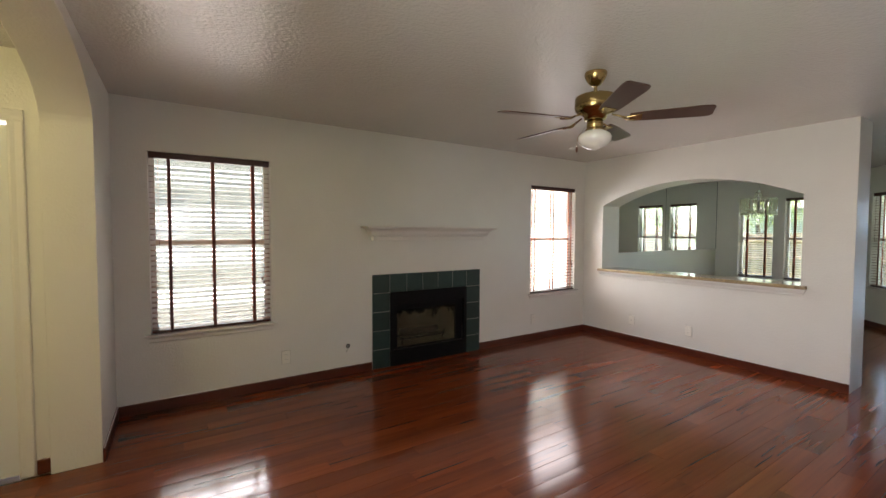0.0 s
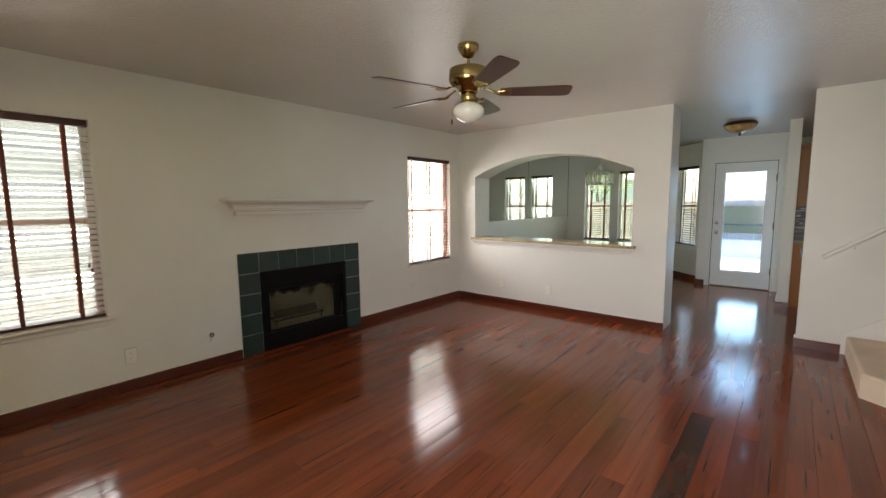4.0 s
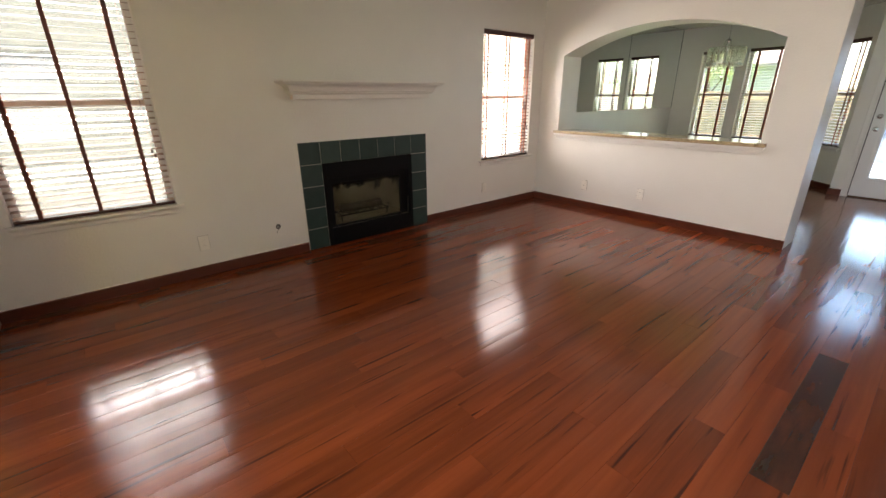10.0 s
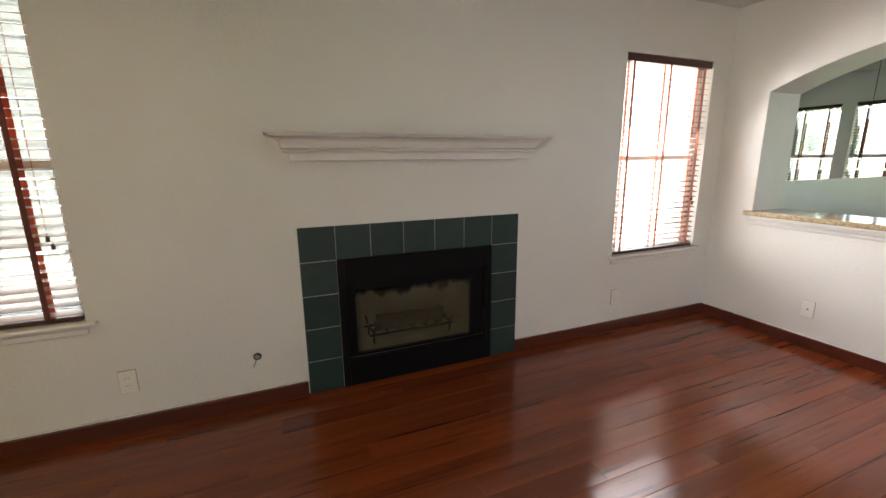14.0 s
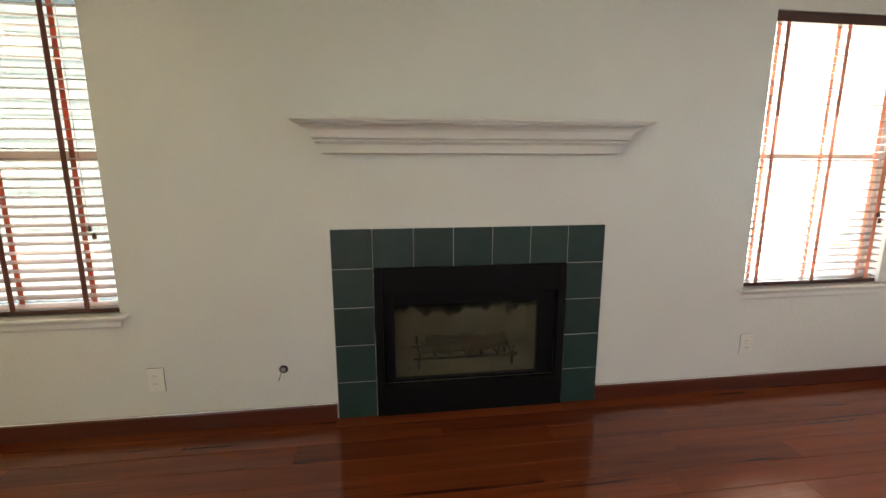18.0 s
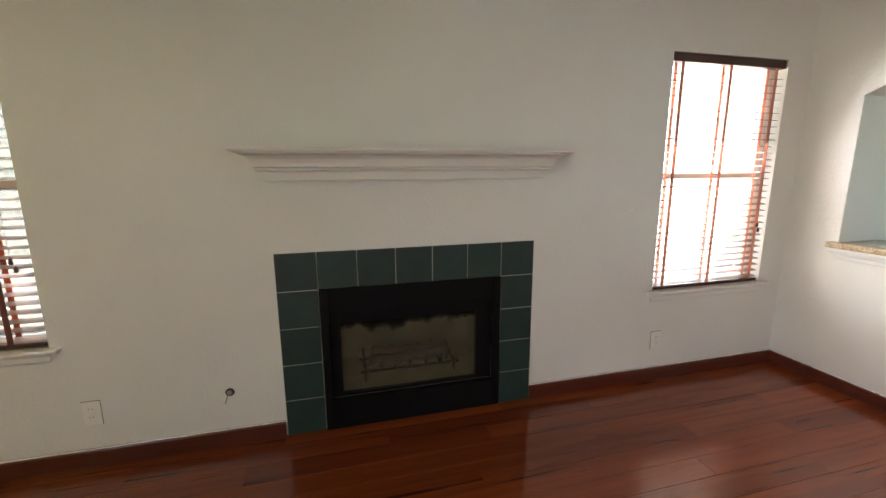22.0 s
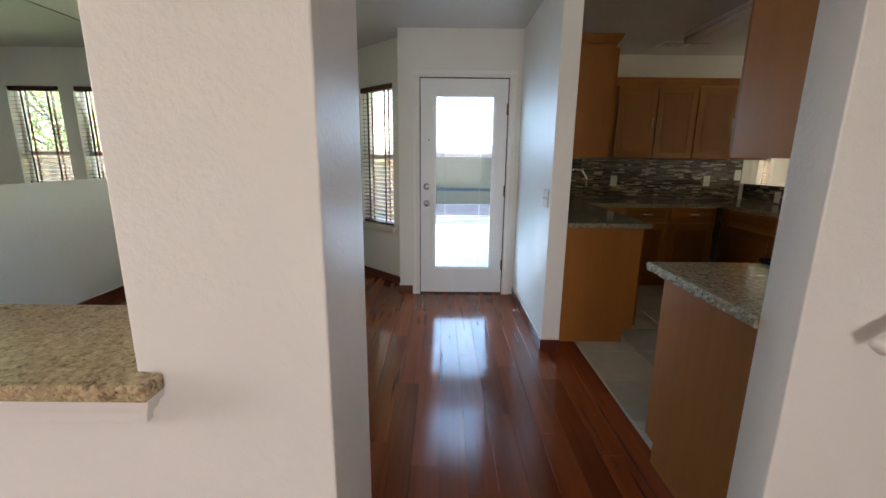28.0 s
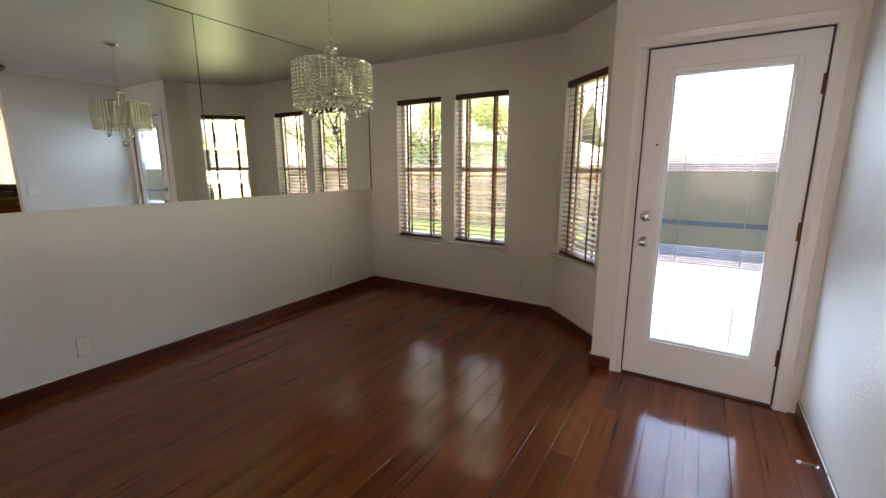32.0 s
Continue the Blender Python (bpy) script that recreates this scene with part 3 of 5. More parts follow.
wall("wall_stair_side", pose(STAIR_X1, -2.5, 0, 0, 0, -90), 1.95, 0.13, low=-0.05, high=2.53)
setting("ceiling_stair", boxed(STAIR_X0 - 0.2, -4.6, 4.98, STAIR_X1 + 0.2, SOUTH + 0.05, 5.08), CEILING, "white drywall ceiling over the stairs", "ceiling")
wall("wall_kitchen_east", pose(KIT_E, NOOK_Y - 0.02, 0, 0, 0, -90), NOOK_Y - KIT_S + 0.05, 0.15)
wall("wall_kitchen_half", pose(KIT_E, KIT_S, 0, 0, 0, 180), KIT_E - STAIR_X1 - 0.05, 0.12, high=1.085, label="white drywall half wall behind the kitchen counter")
# breakfast nook beyond the half wall
NB = (9.40, -2.62, 10.30, -3.50)
NB_TURN, NB_LEN = math.degrees(math.atan2(NB[3] - NB[1], NB[2] - NB[0])), math.hypot(NB[2] - NB[0], NB[3] - NB[1])
wall("wall_nook_bay", pose(NB[0], NB[1], 0, 0, 0, NB_TURN), NB_LEN, 0.15, [(0.36, WIN_LOW, 0.96, WIN_HIGH)])
wall("wall_nook_north", pose(KIT_E - 0.02, KIT_S - 0.05, 0), 0.3, 0.1)
wall("wall_nook_east", pose(NB[2], NB[3], 0, 0, 0, -90), 1.6, 0.15, [(0.23, WIN_LOW, 0.86, WIN_HIGH)])
wall("wall_nook_south", pose(10.45, -5.05, 0, 0, 0, 180), 10.45 - STAIR_X1, 0.12)
wall("wall_nook_west", pose(STAIR_OUT + 0.01, -5.1, 0, 0, 0, 90), 2.6, 0.1)
# the passage beyond the arched doorway
wall("wall_passage_north", pose(-2.05, 3.50, 0), 1.57, 0.12, [(0.55, -1, 2.05 - 0.62, 2.05)])
wall("wall_passage_west", pose(-2.05, 0.9, 0, 0, 0, 90), 2.7, 0.12)
wall("wall_passage_south", pose(-0.40, 1.05, 0, 0, 0, 180), 1.7, 0.12)

# ---- windows and blinds ----


def moulding(bm, length, profile, returns=True):
    """A moulding along x on a wall at y = 0 towards -y; profile of (depth, z) from low to high; ends mitred back to the wall."""
    rings = []
    for d, z in profile:
        e = d if returns else 0
        rings.append([bm.verts.new(p) for p in ((-e, 0, z), (-e, -d, z), (length + e, -d, z), (length + e, 0, z))])
    for a, b in zip(rings, rings[1:]):
        for k in range(3):
            bm.faces.new((a[k], a[k + 1], b[k + 1], b[k]))
        bm.faces.new((a[3], a[0], b[0], b[3]))
    bm.faces.new(rings[0][::-1])
    bm.faces.new(rings[-1])
    return bm


def window(name, width, m, label, glass=None):
    """Single-hung window in a drywall recess; y = 0 is the wall's room side."""
    h = WIN_HIGH - WIN_LOW
    top = empty(name, m, label, "window", "", "structure")
    fr = bmesh.new()
    for a in ((0.002, 0.09, 0.002, 0.042, 0.148, h - 0.002), (width - 0.042, 0.09, 0.002, width - 0.002, 0.148, h - 0.002), (0.042, 0.09, 0.002, width - 0.042, 0.148, 0.042), (0.042, 0.09, h - 0.042, width - 0.042, 0.148, h - 0.002)):
        box(fr, *a)
    part("window_frame", fr, WHITE_VINYL, top)
    part("meeting_rail", boxed(0.042, 0.085, h / 2 - 0.022, width - 0.042, 0.132, h / 2 + 0.022, bevel=0.004), VINYL, top, "tan meeting rail")
    for z0, z1, y in ((0.042, h / 2 - 0.022, 0.108), (h / 2 + 0.022, h - 0.042, 0.122)):
        pane = part("pane", boxed(0.042, y, z0, width - 0.042, y + 0.004, z1), glass or GLASS, top, "tinted window pane")
        pane.visible_shadow = False
    part("window_sill", moulding(bmesh.new(), width, [(0.028, -0.018), (0.045, -0.012), (0.048, -0.002), (0.045, 0.004)]), TRIM, top, "white painted wooden sill")
    part("apron", moulding(bmesh.new(), width - 0.01, [(0.010, -0.062), (0.016, -0.052), (0.016, -0.030), (0.026, -0.0182)]), TRIM, top, "white painted apron moulding")
    part("sill_board", boxed(0.002, 0.0, 0.0005, width - 0.002, 0.09, 0.004), TRIM, top)
    return top


def blind(width, m, tapes, label, cord=True, tilt=0.0, in_glare=False):
    """Wooden venetian blind hung in the recess, slats open."""
    h = WIN_HIGH - WIN_LOW
    top = empty("window_blind", m, label, "blind", "window blinds")
    w0, w1 = 0.008, width - 0.008
    part("headrail", boxed(w0, 0.006, h - 0.052, w1, 0.062, h - 0.003, bevel=0.003), RAIL_BROWN, top, "dark brown headrail")
    part("bottom_rail", boxed(w0, 0.01, 0.010, w1, 0.06, 0.030, bevel=0.004), RAIL_BROWN, top, "dark brown bottom rail")
    pitch = 0.0418
    count = int((h - 0.10) / pitch)
    slat_mesh = None
    for n in range(count):
        if slat_mesh is None:
            bm = bmesh.new()
            prism(bm, [(-0.025, -0.0012), (0, 0.0012), (0.025, -0.0012), (0.025, 0.0012), (0, 0.0036), (-0.025, 0.0012)], w0 + 0.002, w1 - 0.002, lambda u, v, w: (w, u, v))
            ob = part("slat", bm, SLAT, top)
            slat_mesh = ob.data
        else:
            ob = new("slat", slat_mesh)
            ob.parent = top
        ob.matrix_basis = pose(0, 0.035, 0.045 + pitch * n, tilt + random.uniform(-1.5, 1.5), random.uniform(-0.12, 0.12), 0)
    for x in tapes:
        # front tape takes the shaded colour, rear tape the lit one
        front_back = ((0.0075, SHADED_TAPE, "cloth ladder tape, coloured dark brown for its shade"), (0.0615, LIT_TAPE, "cloth ladder tape, coloured brick red for light through it"))
        # pale copy that carries the glare over both tapes
        if in_glare:
            front_back = ((0.0075, GLARE_TAPE, "cloth ladder tape, coloured pale for the window glare"), (0.0615, GLARE_TAPE, "cloth ladder tape, coloured pale for the window glare"))
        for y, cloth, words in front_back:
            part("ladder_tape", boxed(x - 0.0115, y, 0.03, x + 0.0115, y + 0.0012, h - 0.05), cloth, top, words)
    if cord:
        part("lift_cord", tube(bmesh.new(), [(w1 - 0.07, 0.003, h - 0.06), (w1 - 0.068, 0.002, 0.42)], 0.0013, 5), SHADED_TAPE, top)
        for dz in (0.0, 0.035):
            part("tassel", lathe(bmesh.new(), [(0, 0.03), (0.006, 0.026), (0.009, 0.008), (0.007, 0), (0, 0)], (w1 - 0.068 + dz * 0.4, 0.002, 0.392 - dz), 10), RAIL_BROWN, top, smooth=True)
        part("tilt_cord", tube(bmesh.new(), [(w0 + 0.06, 0.003, h - 0.06), (w0 + 0.061, 0.002, 0.70)], 0.0016, 5), SHADED_TAPE, top)
    return top


wl, wr, wd = W_L[1] - W_L[0], W_R[1] - W_R[0], D1[1] - D1[0]
places = [
    ("window_1", wl, pose(W_L[0], NORTH, WIN_LOW), (0.14, 0.45, 0.76)),
    ("window_2", wr, pose(W_R[0], NORTH, WIN_LOW), (0.08, 0.44, 0.80)),
    ("window_3", wd, pose(EAST, D1[1], WIN_LOW, 0, 0, -90), (0.14, 0.43)),
    ("window_4", D2[1] - D2[0], pose(EAST, D2[1], WIN_LOW, 0, 0, -90), (0.14, 0.43)),
    ("window_5", D3[1] - D3[0], Matrix.Translation((0, 0, WIN_LOW)) @ pose(EAST, BAY_Y, 0, 0, 0, BAY_TURN) @ pose(D3[0], 0, 0), (0.14, 0.43)),
]
places += [
    ("window_6", 0.63, pose(NB[2], NB[3] - 0.23, WIN_LOW, 0, 0, -90), (0.15, 0.48)),
    ("window_7", 0.60, pose(NB[0], NB[1], WIN_LOW, 0, 0, NB_TURN) @ pose(0.36, 0, 0), (0.14, 0.46)),
]
for name, w, m, tapes in places:
    window(name, w, m, "single-hung window with white frame, tan meeting rail and white sill", NORTH_GLASS if name == "window_1" else None)
    blind(w, m, tapes, "dark reddish-brown wooden venetian blind, lowered with its slats open", True, 8.0, name == "window_2")

# ---- outdoor ground, needed by every window ----
ground_bm = bmesh.new()
n_cells = 60
grid = bmesh.ops.create_grid(ground_bm, x_segments=n_cells, y_segments=n_cells, size=0.5)
for v in ground_bm.verts:
    s = lambda q: math.copysign(abs(2 * q) ** 3, q) * 300
    v.co = Vector((s(v.co.x) + 9, s(v.co.y) + 1, -0.18))
setting("ground", ground_bm, GRASS, "mown green lawn in sunlight", "ground")
setting("side_yard", boxed(-7, 4.5, -0.175, 10.5, 9.6, -0.10, bevel=0.01), CONCRETE, "pale concrete side yard between the houses", "pavement")
setting("patio", boxed(8.62, -1.2, -0.17, 13.3, 1.9, -0.06, bevel=0.01), CONCRETE, "pale sunlit concrete patio slab", "patio")

# ---- baseboards ----


def baseboard(m, length):
    h = 0.088 + random.uniform(-0.0008, 0.0008)
    bm = prism(bmesh.new(), [(0, -0.004), (-0.013, -0.004), (-0.013, h - 0.012), (-0.009, h - 0.003), (-0.004, h), (0, h)], 0, length, lambda u, v, w: (w, u, v))
    ob = setting("baseboard", bm, BASE_WOOD, "dark reddish-brown wooden baseboard", "baseboard")
    ob.matrix_basis = m
    # wall paint run over the top edge, ragged below
    count = max(2, int(length / 0.03))
    edge = bmesh.new()
    high = [edge.verts.new((length * k / count, -0.0046, h + 0.0006)) for k in range(count + 1)]
    low = [edge.verts.new((length * k / count, -0.0102, h - 0.0022 - random.choice((0, 0, 0, 0.001, 0.004)) * random.random())) for k in range(count + 1)]
    for k in range(count):
        edge.faces.new((high[k], high[k + 1], low[k + 1], low[k]))
    part("paint_edge", edge, TRIM, ob, "ragged edge of white wall paint")


for x, y, turn, length in (
    (WEST, NORTH, 0, 1.853 - WEST), (3.265, NORTH, 0, ARCH_X - 3.265),
    (ARCH_X, NORTH - 0.013, -90, NORTH - 0.013 - ARCH_END),
    (ARCH_BACK, ARCH_END, 90, NORTH_D - ARCH_END), (ARCH_BACK + 0.013, NORTH_D, 0, EAST - ARCH_BACK - 0.013),
    (EAST, NORTH_D - 0.013, -90, NORTH_D - 0.013 - BAY_Y + 0.005), (EAST, BAY_Y, BAY_TURN, BAY_LEN),
    (JOG_X, JOG_Y, 180, JOG_X - DOOR_X + 0.013), (DOOR_X, JOG_Y, -90, JOG_Y - 1.362),
    (DOOR_X - 0.02, NOOK_Y, 180, DOOR_X - 0.02 - NOOK_X + 0.013), (NOOK_X, NOOK_Y, -90, 0.125),
    (STAIR_X1, 0.16, -90, 0.32), (STAIR_OUT, 0.16, 180, STAIR_OUT - STAIR_X1 + 0.013),
    (STAIR_X0, SOUTH, 180, STAIR_X0 - WEST), (WEST, 3.45, 90, NORTH - 0.013 - 3.45), (WEST, SOUTH + 0.013, 90, 1.68 - SOUTH - 0.013),
    (-0.545, 3.50, 0, 0.065),
):
    baseboard(pose(x, y, 0, 0, 0, turn), length)

# ---- fireplace ----
fire = empty("fireplace", pose(2.561, NORTH, 0), "gas fireplace with a dark green tile surround and black metal insert", "fireplace")
backing = bmesh.new()
for a in ((-0.702, -0.008, 0.001, -0.5005, -0.001, 0.990), (0.5005, -0.008, 0.001, 0.702, -0.001, 0.990), (-0.5005, -0.008, 0.7965, 0.5005, -0.001, 0.990)):
    box(backing, *a)
part("grout", backing, GROUT, fire, "pale grout bed")
TS = 1.404 / 7
tile_bm = boxed(0.0022, -0.0125, 0.0022, TS - 0.0022, -0.004, 0.1985 - 0.0022, bevel=0.0018)
tile0 = part("tile", tile_bm, GREEN_TILE, fire)
spots = [(c, r) for r in range(5) for c in (0, 6)] + [(c, 4) for c in range(1, 6)]
for n, (c, r) in enumerate(spots):
    ob = tile0 if n == 0 else new("tile", tile0.data)
    ob.parent = fire
    ob.matrix_basis = pose(-0.702 + c * TS, random.uniform(-0.0008, 0.0008), r * 0.1985, random.uniform(-0.15, 0.15), 0, random.uniform(-0.15, 0.15))
for name, a in (("side_panel", (-0.499, -0.020, 0.001, -0.460, 0.02, 0.7955)), ("side_panel", (0.460, -0.020, 0.001, 0.499, 0.02, 0.7955)), ("hood", (-0.4595, -0.021, 0.655, 0.4595, 0.02, 0.7955)), ("lower_panel", (-0.4595, -0.021, 0.001, 0.4595, 0.02, 0.166))):
    part(name, boxed(*a, bevel=0.003), BLACK_METAL, fire, "black sheet-metal surround")
inner = bmesh.new()
for a in ((-0.460, 0.020, 0.166, -0.402, 0.05, 0.655), (0.365, 0.020, 0.166, 0.460, 0.05, 0.655), (-0.402, 0.020, 0.590, 0.365, 0.05, 0.655), (-0.402, 0.020, 0.166, 0.365, 0.05, 0.182)):
    box(inner, *a, bevel=0.002)
part("door_frame", inner, BLACK_METAL, fire, "black metal glass-door frame")
part("glass_door", boxed(-0.402, 0.036, 0.182, 0.365, 0.040, 0.590), FIRE_GLASS, fire, "sooty tempered glass door")
chamber = bmesh.new()
for a in ((-0.499, 0.50, 0.02, 0.499, 0.53, 0.80), (-0.53, 0.021, 0.02, -0.47, 0.50, 0.80), (0.47, 0.021, 0.02, 0.53, 0.50, 0.80), (-0.50, 0.021, 0.10, 0.50, 0.52, 0.165), (-0.50, 0.021, 0.77, 0.50, 0.52, 0.80)):
    box(chamber, *a)
part("firebox", chamber, SOOT, fire, "soot-stained refractory firebox")
for n in range(7):
    x = -0.27 + n * 0.09
    part("grate_bar", tube(bmesh.new(), [(x, 0.12, 0.29), (x, 0.14, 0.235), (x, 0.36, 0.235), (x, 0.40, 0.27)], 0.007, 6), BLACK_METAL, fire)
for y in (0.16, 0.33):
    part("grate_rail", tube(bmesh.new(), [(-0.30, y, 0.224), (0.30, y, 0.224)], 0.008, 6), BLACK_METAL, fire)
    for x in (-0.27, 0.27):
        part("grate_leg", tube(bmesh.new(), [(x, y, 0.165), (x, y, 0.224)], 0.008, 6), BLACK_METAL, fire)
LOG = painted("sooty_log", (0.045, 0.038, 0.032), 0.95, 30, 0.01, 0.5)
for x0, y0, x1, y1, z in ((-0.25, 0.19, 0.24, 0.23, 0.272), (-0.22, 0.29, 0.26, 0.27, 0.276)):
    part("log", tube(bmesh.new(), [(x0 + (x1 - x0) * k / 8, y0 + (y1 - y0) * k / 8, z + 0.008 * math.sin(k * 1.9)) for k in range(9)], 0.034, 9), LOG, fire, "charred ceramic log", True)

mantel = empty("mantel_shelf", pose(2.561 - 0.636, NORTH, 0), "white painted wooden mantel shelf with crown moulding", "mantel")
part("fascia", moulding(bmesh.new(), 1.272, [(0.070, 1.346), (0.074, 1.349), (0.074, 1.384)]), MANTEL_PAINT, mantel)
part("bead", moulding(bmesh.new(), 1.272, [(0.074, 1.3842), (0.076, 1.3895), (0.098, 1.391), (0.103, 1.396), (0.098, 1.401), (0.090, 1.4015), (0.090, 1.4065), (0.108, 1.408), (0.113, 1.411), (0.110, 1.4142)]), MANTEL_PAINT, mantel)
part("crown", moulding(bmesh.new(), 1.272, [(0.112, 1.4145), (0.114, 1.428), (0.121, 1.444), (0.134, 1.457), (0.150, 1.464), (0.160, 1.4655), (0.150, 1.466), (0.150, 1.4695)]), MANTEL_PAINT, mantel)
part("shelf", moulding(bmesh.new(), 1.272, [(0.170, 1.4698), (0.172, 1.476), (0.186, 1.479), (0.189, 1.488), (0.186, 1.496)]), MANTEL_PAINT, mantel)

# ---- outlets and switches ----


def plate(m, kind, label, category):
    top = empty(kind, m, label, category, "wall plates")
    w, h = 0.0575 if kind == "light_switch" else 0.0375, 0.06
    # added rim whose grey stands for the plate's shadow outline
    part("shade_rim", boxed(-w - 0.0015, -0.0018, -h - 0.0015, w + 0.0015, 0, h + 0.0015), SHADE_GREY, top, "grey rim drawn for the shade round the plate")
    part("cover_plate", boxed(-w, -0.007, -h, w, 0, h, bevel=0.003), PLASTIC, top)
    if kind == "wall_outlet":
        for z in (-0.0205, 0.0205):
            bm = lathe(bmesh.new(), [(0, 0.0092), (0.0155, 0.0092), (0.017, 0.0075), (0.017, 0.004)], (0, 0, z), 16, Matrix.Rotation(radians(90), 4, "X"))
            sock = part("socket", bm, PLASTIC, top)
            for x, hh in ((-0.0062, 0.008), (0.0062, 0.0065)):
                part("slot", boxed(x - 0.0011, -0.0098, z - hh / 2 + 0.003, x + 0.0011, -0.0091, z + hh / 2 + 0.003), DARK_SLOT, sock)
    elif kind == "light_switch":
        for x in (-0.023, 0.023):
            part("toggle", boxed(x - 0.005, -0.019, -0.004, x + 0.005, -0.007, 0.011, bevel=0.002), PLASTIC, top)
    else:
        part("jack", lathe(bmesh.new(), [(0, 0.014), (0.004, 0.014), (0.004, 0.010), (0.0065, 0.010), (0.0065, 0.006)], (0, 0, 0), 12, Matrix.Rotation(radians(90), 4, "X")), STEEL, top)
    return top


for x, y, z, turn, kind in (
    (1.003, NORTH, 0.272, 0, "wall_outlet"), (4.18, NORTH, 0.276, 0, "wall_outlet"), (ARCH_X, 3.396, 0.286, -90, "cable_jack"), (ARCH_X, 2.674, 0.288, -90, "wall_outlet"),
    (6.50, NORTH_D, 0.245, 0, "wall_outlet"), (8.63, NORTH_D, 0.268, 0, "wall_outlet"), (EAST, 2.378, 0.295, -90, "wall_outlet"), (3.516, SOUTH, 0.25, 180, "wall_outlet"), (7.335, NOOK_Y, 1.075, 180, "light_switch"),
):
    words = {"wall_outlet": ("white plastic duplex wall outlet", "outlet"), "cable_jack": ("white plastic cable jack plate", "wall plate"), "light_switch": ("white plastic double toggle light switch", "switch")}[kind]
    plate(pose(x, y, z, 0, 0, turn), kind, *words)
stub = empty("gas_valve_stub", pose(1.597, NORTH, 0.285), "bare gas valve stub with a loose wire in a rough hole", "valve")
part("flange", lathe(bmesh.new(), [(0.0, 0.004), (0.011, 0.004), (0.014, 0.001), (0.015, 0.0)], (0, 0, 0), 18, Matrix.Rotation(radians(90), 4, "X")), STEEL, stub)
part("pipe", lathe(bmesh.new(), [(0, 0.016), (0.005, 0.016), (0.006, 0.012), (0.006, 0.003)], (0, 0, 0), 12, Matrix.Rotation(radians(90), 4, "X")), STEEL, stub)
part("wire", tube(bmesh.new(), [(-0.004, -0.02, 0), (-0.008, -0.028, -0.015), (-0.016, -0.022, -0.035), (-0.022, -0.012, -0.05)], 0.002, 5), DARK_SLOT, stub)
part("hole", lathe(bmesh.new(), [(0, 0.0012), (0.020, 0.0012), (0.022, 0)], (0.002, 0, 0.003), 14, Matrix.Rotation(radians(90), 4, "X")), DARK_SLOT, stub)

# ---- arched half wall: granite ledge and its trim ----
ledge = bmesh.new()
prism(ledge, [(5.145, 1.606), (5.197, 1.606), (5.197, 1.6585), (5.533, 1.6585), (5.562, 1.6585), (5.562, 3.8605), (5.197, 3.8605), (5.197, 3.90), (5.145, 3.90)], 0.902, 0.936, lambda u, v, w: (u, v, w))
bmesh.ops.bevel(ledge, geom=[e for e in ledge.edges if abs(e.verts[0].co.z - e.verts[1].co.z) < 1e-4], offset=0.006, segments=2, affect="EDGES", profile=0.5)
tagged(link_mesh("granite_ledge", ledge, LEDGE_GRANITE), "polished beige speckled granite ledge in the arched opening", "ledge")
trim = setting("trim", moulding(bmesh.new(), 2.20, [(0.008, 0.832), (0.016, 0.838), (0.018, 0.858), (0.030, 0.866), (0.034, 0.880), (0.044, 0.886), (0.046, 0.9015)]), TRIM, "white painted moulding under the ledge", "trim")
trim.matrix_basis = pose(ARCH_X - 0.0005, 3.855, 0, 0, 0, -90)

# ---- garden door ----
door = empty("door_1", pose(DOOR_X + 0.012, SLAB_Y[1], 0.012, 0, 0, -90), "white steel garden door with a full glass lite and enclosed blind, closed", "door", "", "structure")
DW, DH = SLAB_Y[1] - SLAB_Y[0], 2.033
LX0, LX1, LZ0, LZ1 = 0.135, 0.685, 0.255, 1.888
part("slab", panel(bmesh.new(), DW, 0, DH, 0.044, [(LX0 + 0.012, LZ0 + 0.012, LX1 - 0.012, LZ1 - 0.012)]), DOOR_PAINT, door, "white painted door slab")
lite = bmesh.new()
for a in ((LX0 - 0.030, -0.013, LZ0 - 0.030, LX0, 0.002, LZ1 + 0.030), (LX1, -0.013, LZ0 - 0.030, LX1 + 0.030, 0.002, LZ1 + 0.030), (LX0, -0.013, LZ1, LX1, 0.002, LZ1 + 0.030), (LX0, -0.013, LZ0 - 0.030, LX1, 0.002, LZ0)):
    box(lite, *a, bevel=0.003)
part("lite_frame", lite, DOOR_PAINT, door, "white moulded lite frame")
for y in (0.008, 0.034):
    g = part("pane", boxed(LX0 + 0.0, y, LZ0 - 0.001, LX1, y + 0.003, LZ1 + 0.001), DOOR_GLASS, door, "clear door pane")
    g.visible_shadow = False
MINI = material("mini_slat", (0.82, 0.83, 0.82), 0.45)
# same white slats by tilt: tan and blue-grey put the shade into the colour
MINI_TAN = backlit(material("mini_slat_tan_shade", (0.62, 0.59, 0.48), 0.5), (0.9, 0.80, 0.52), 0.022)
MINI_BLUE = material("mini_slat_blue_shade", (0.24, 0.28, 0.35), 0.45)
CORD = backlit(material("white_cord", (0.85, 0.85, 0.84), 0.7), (0.95, 0.95, 0.95), 0.3)
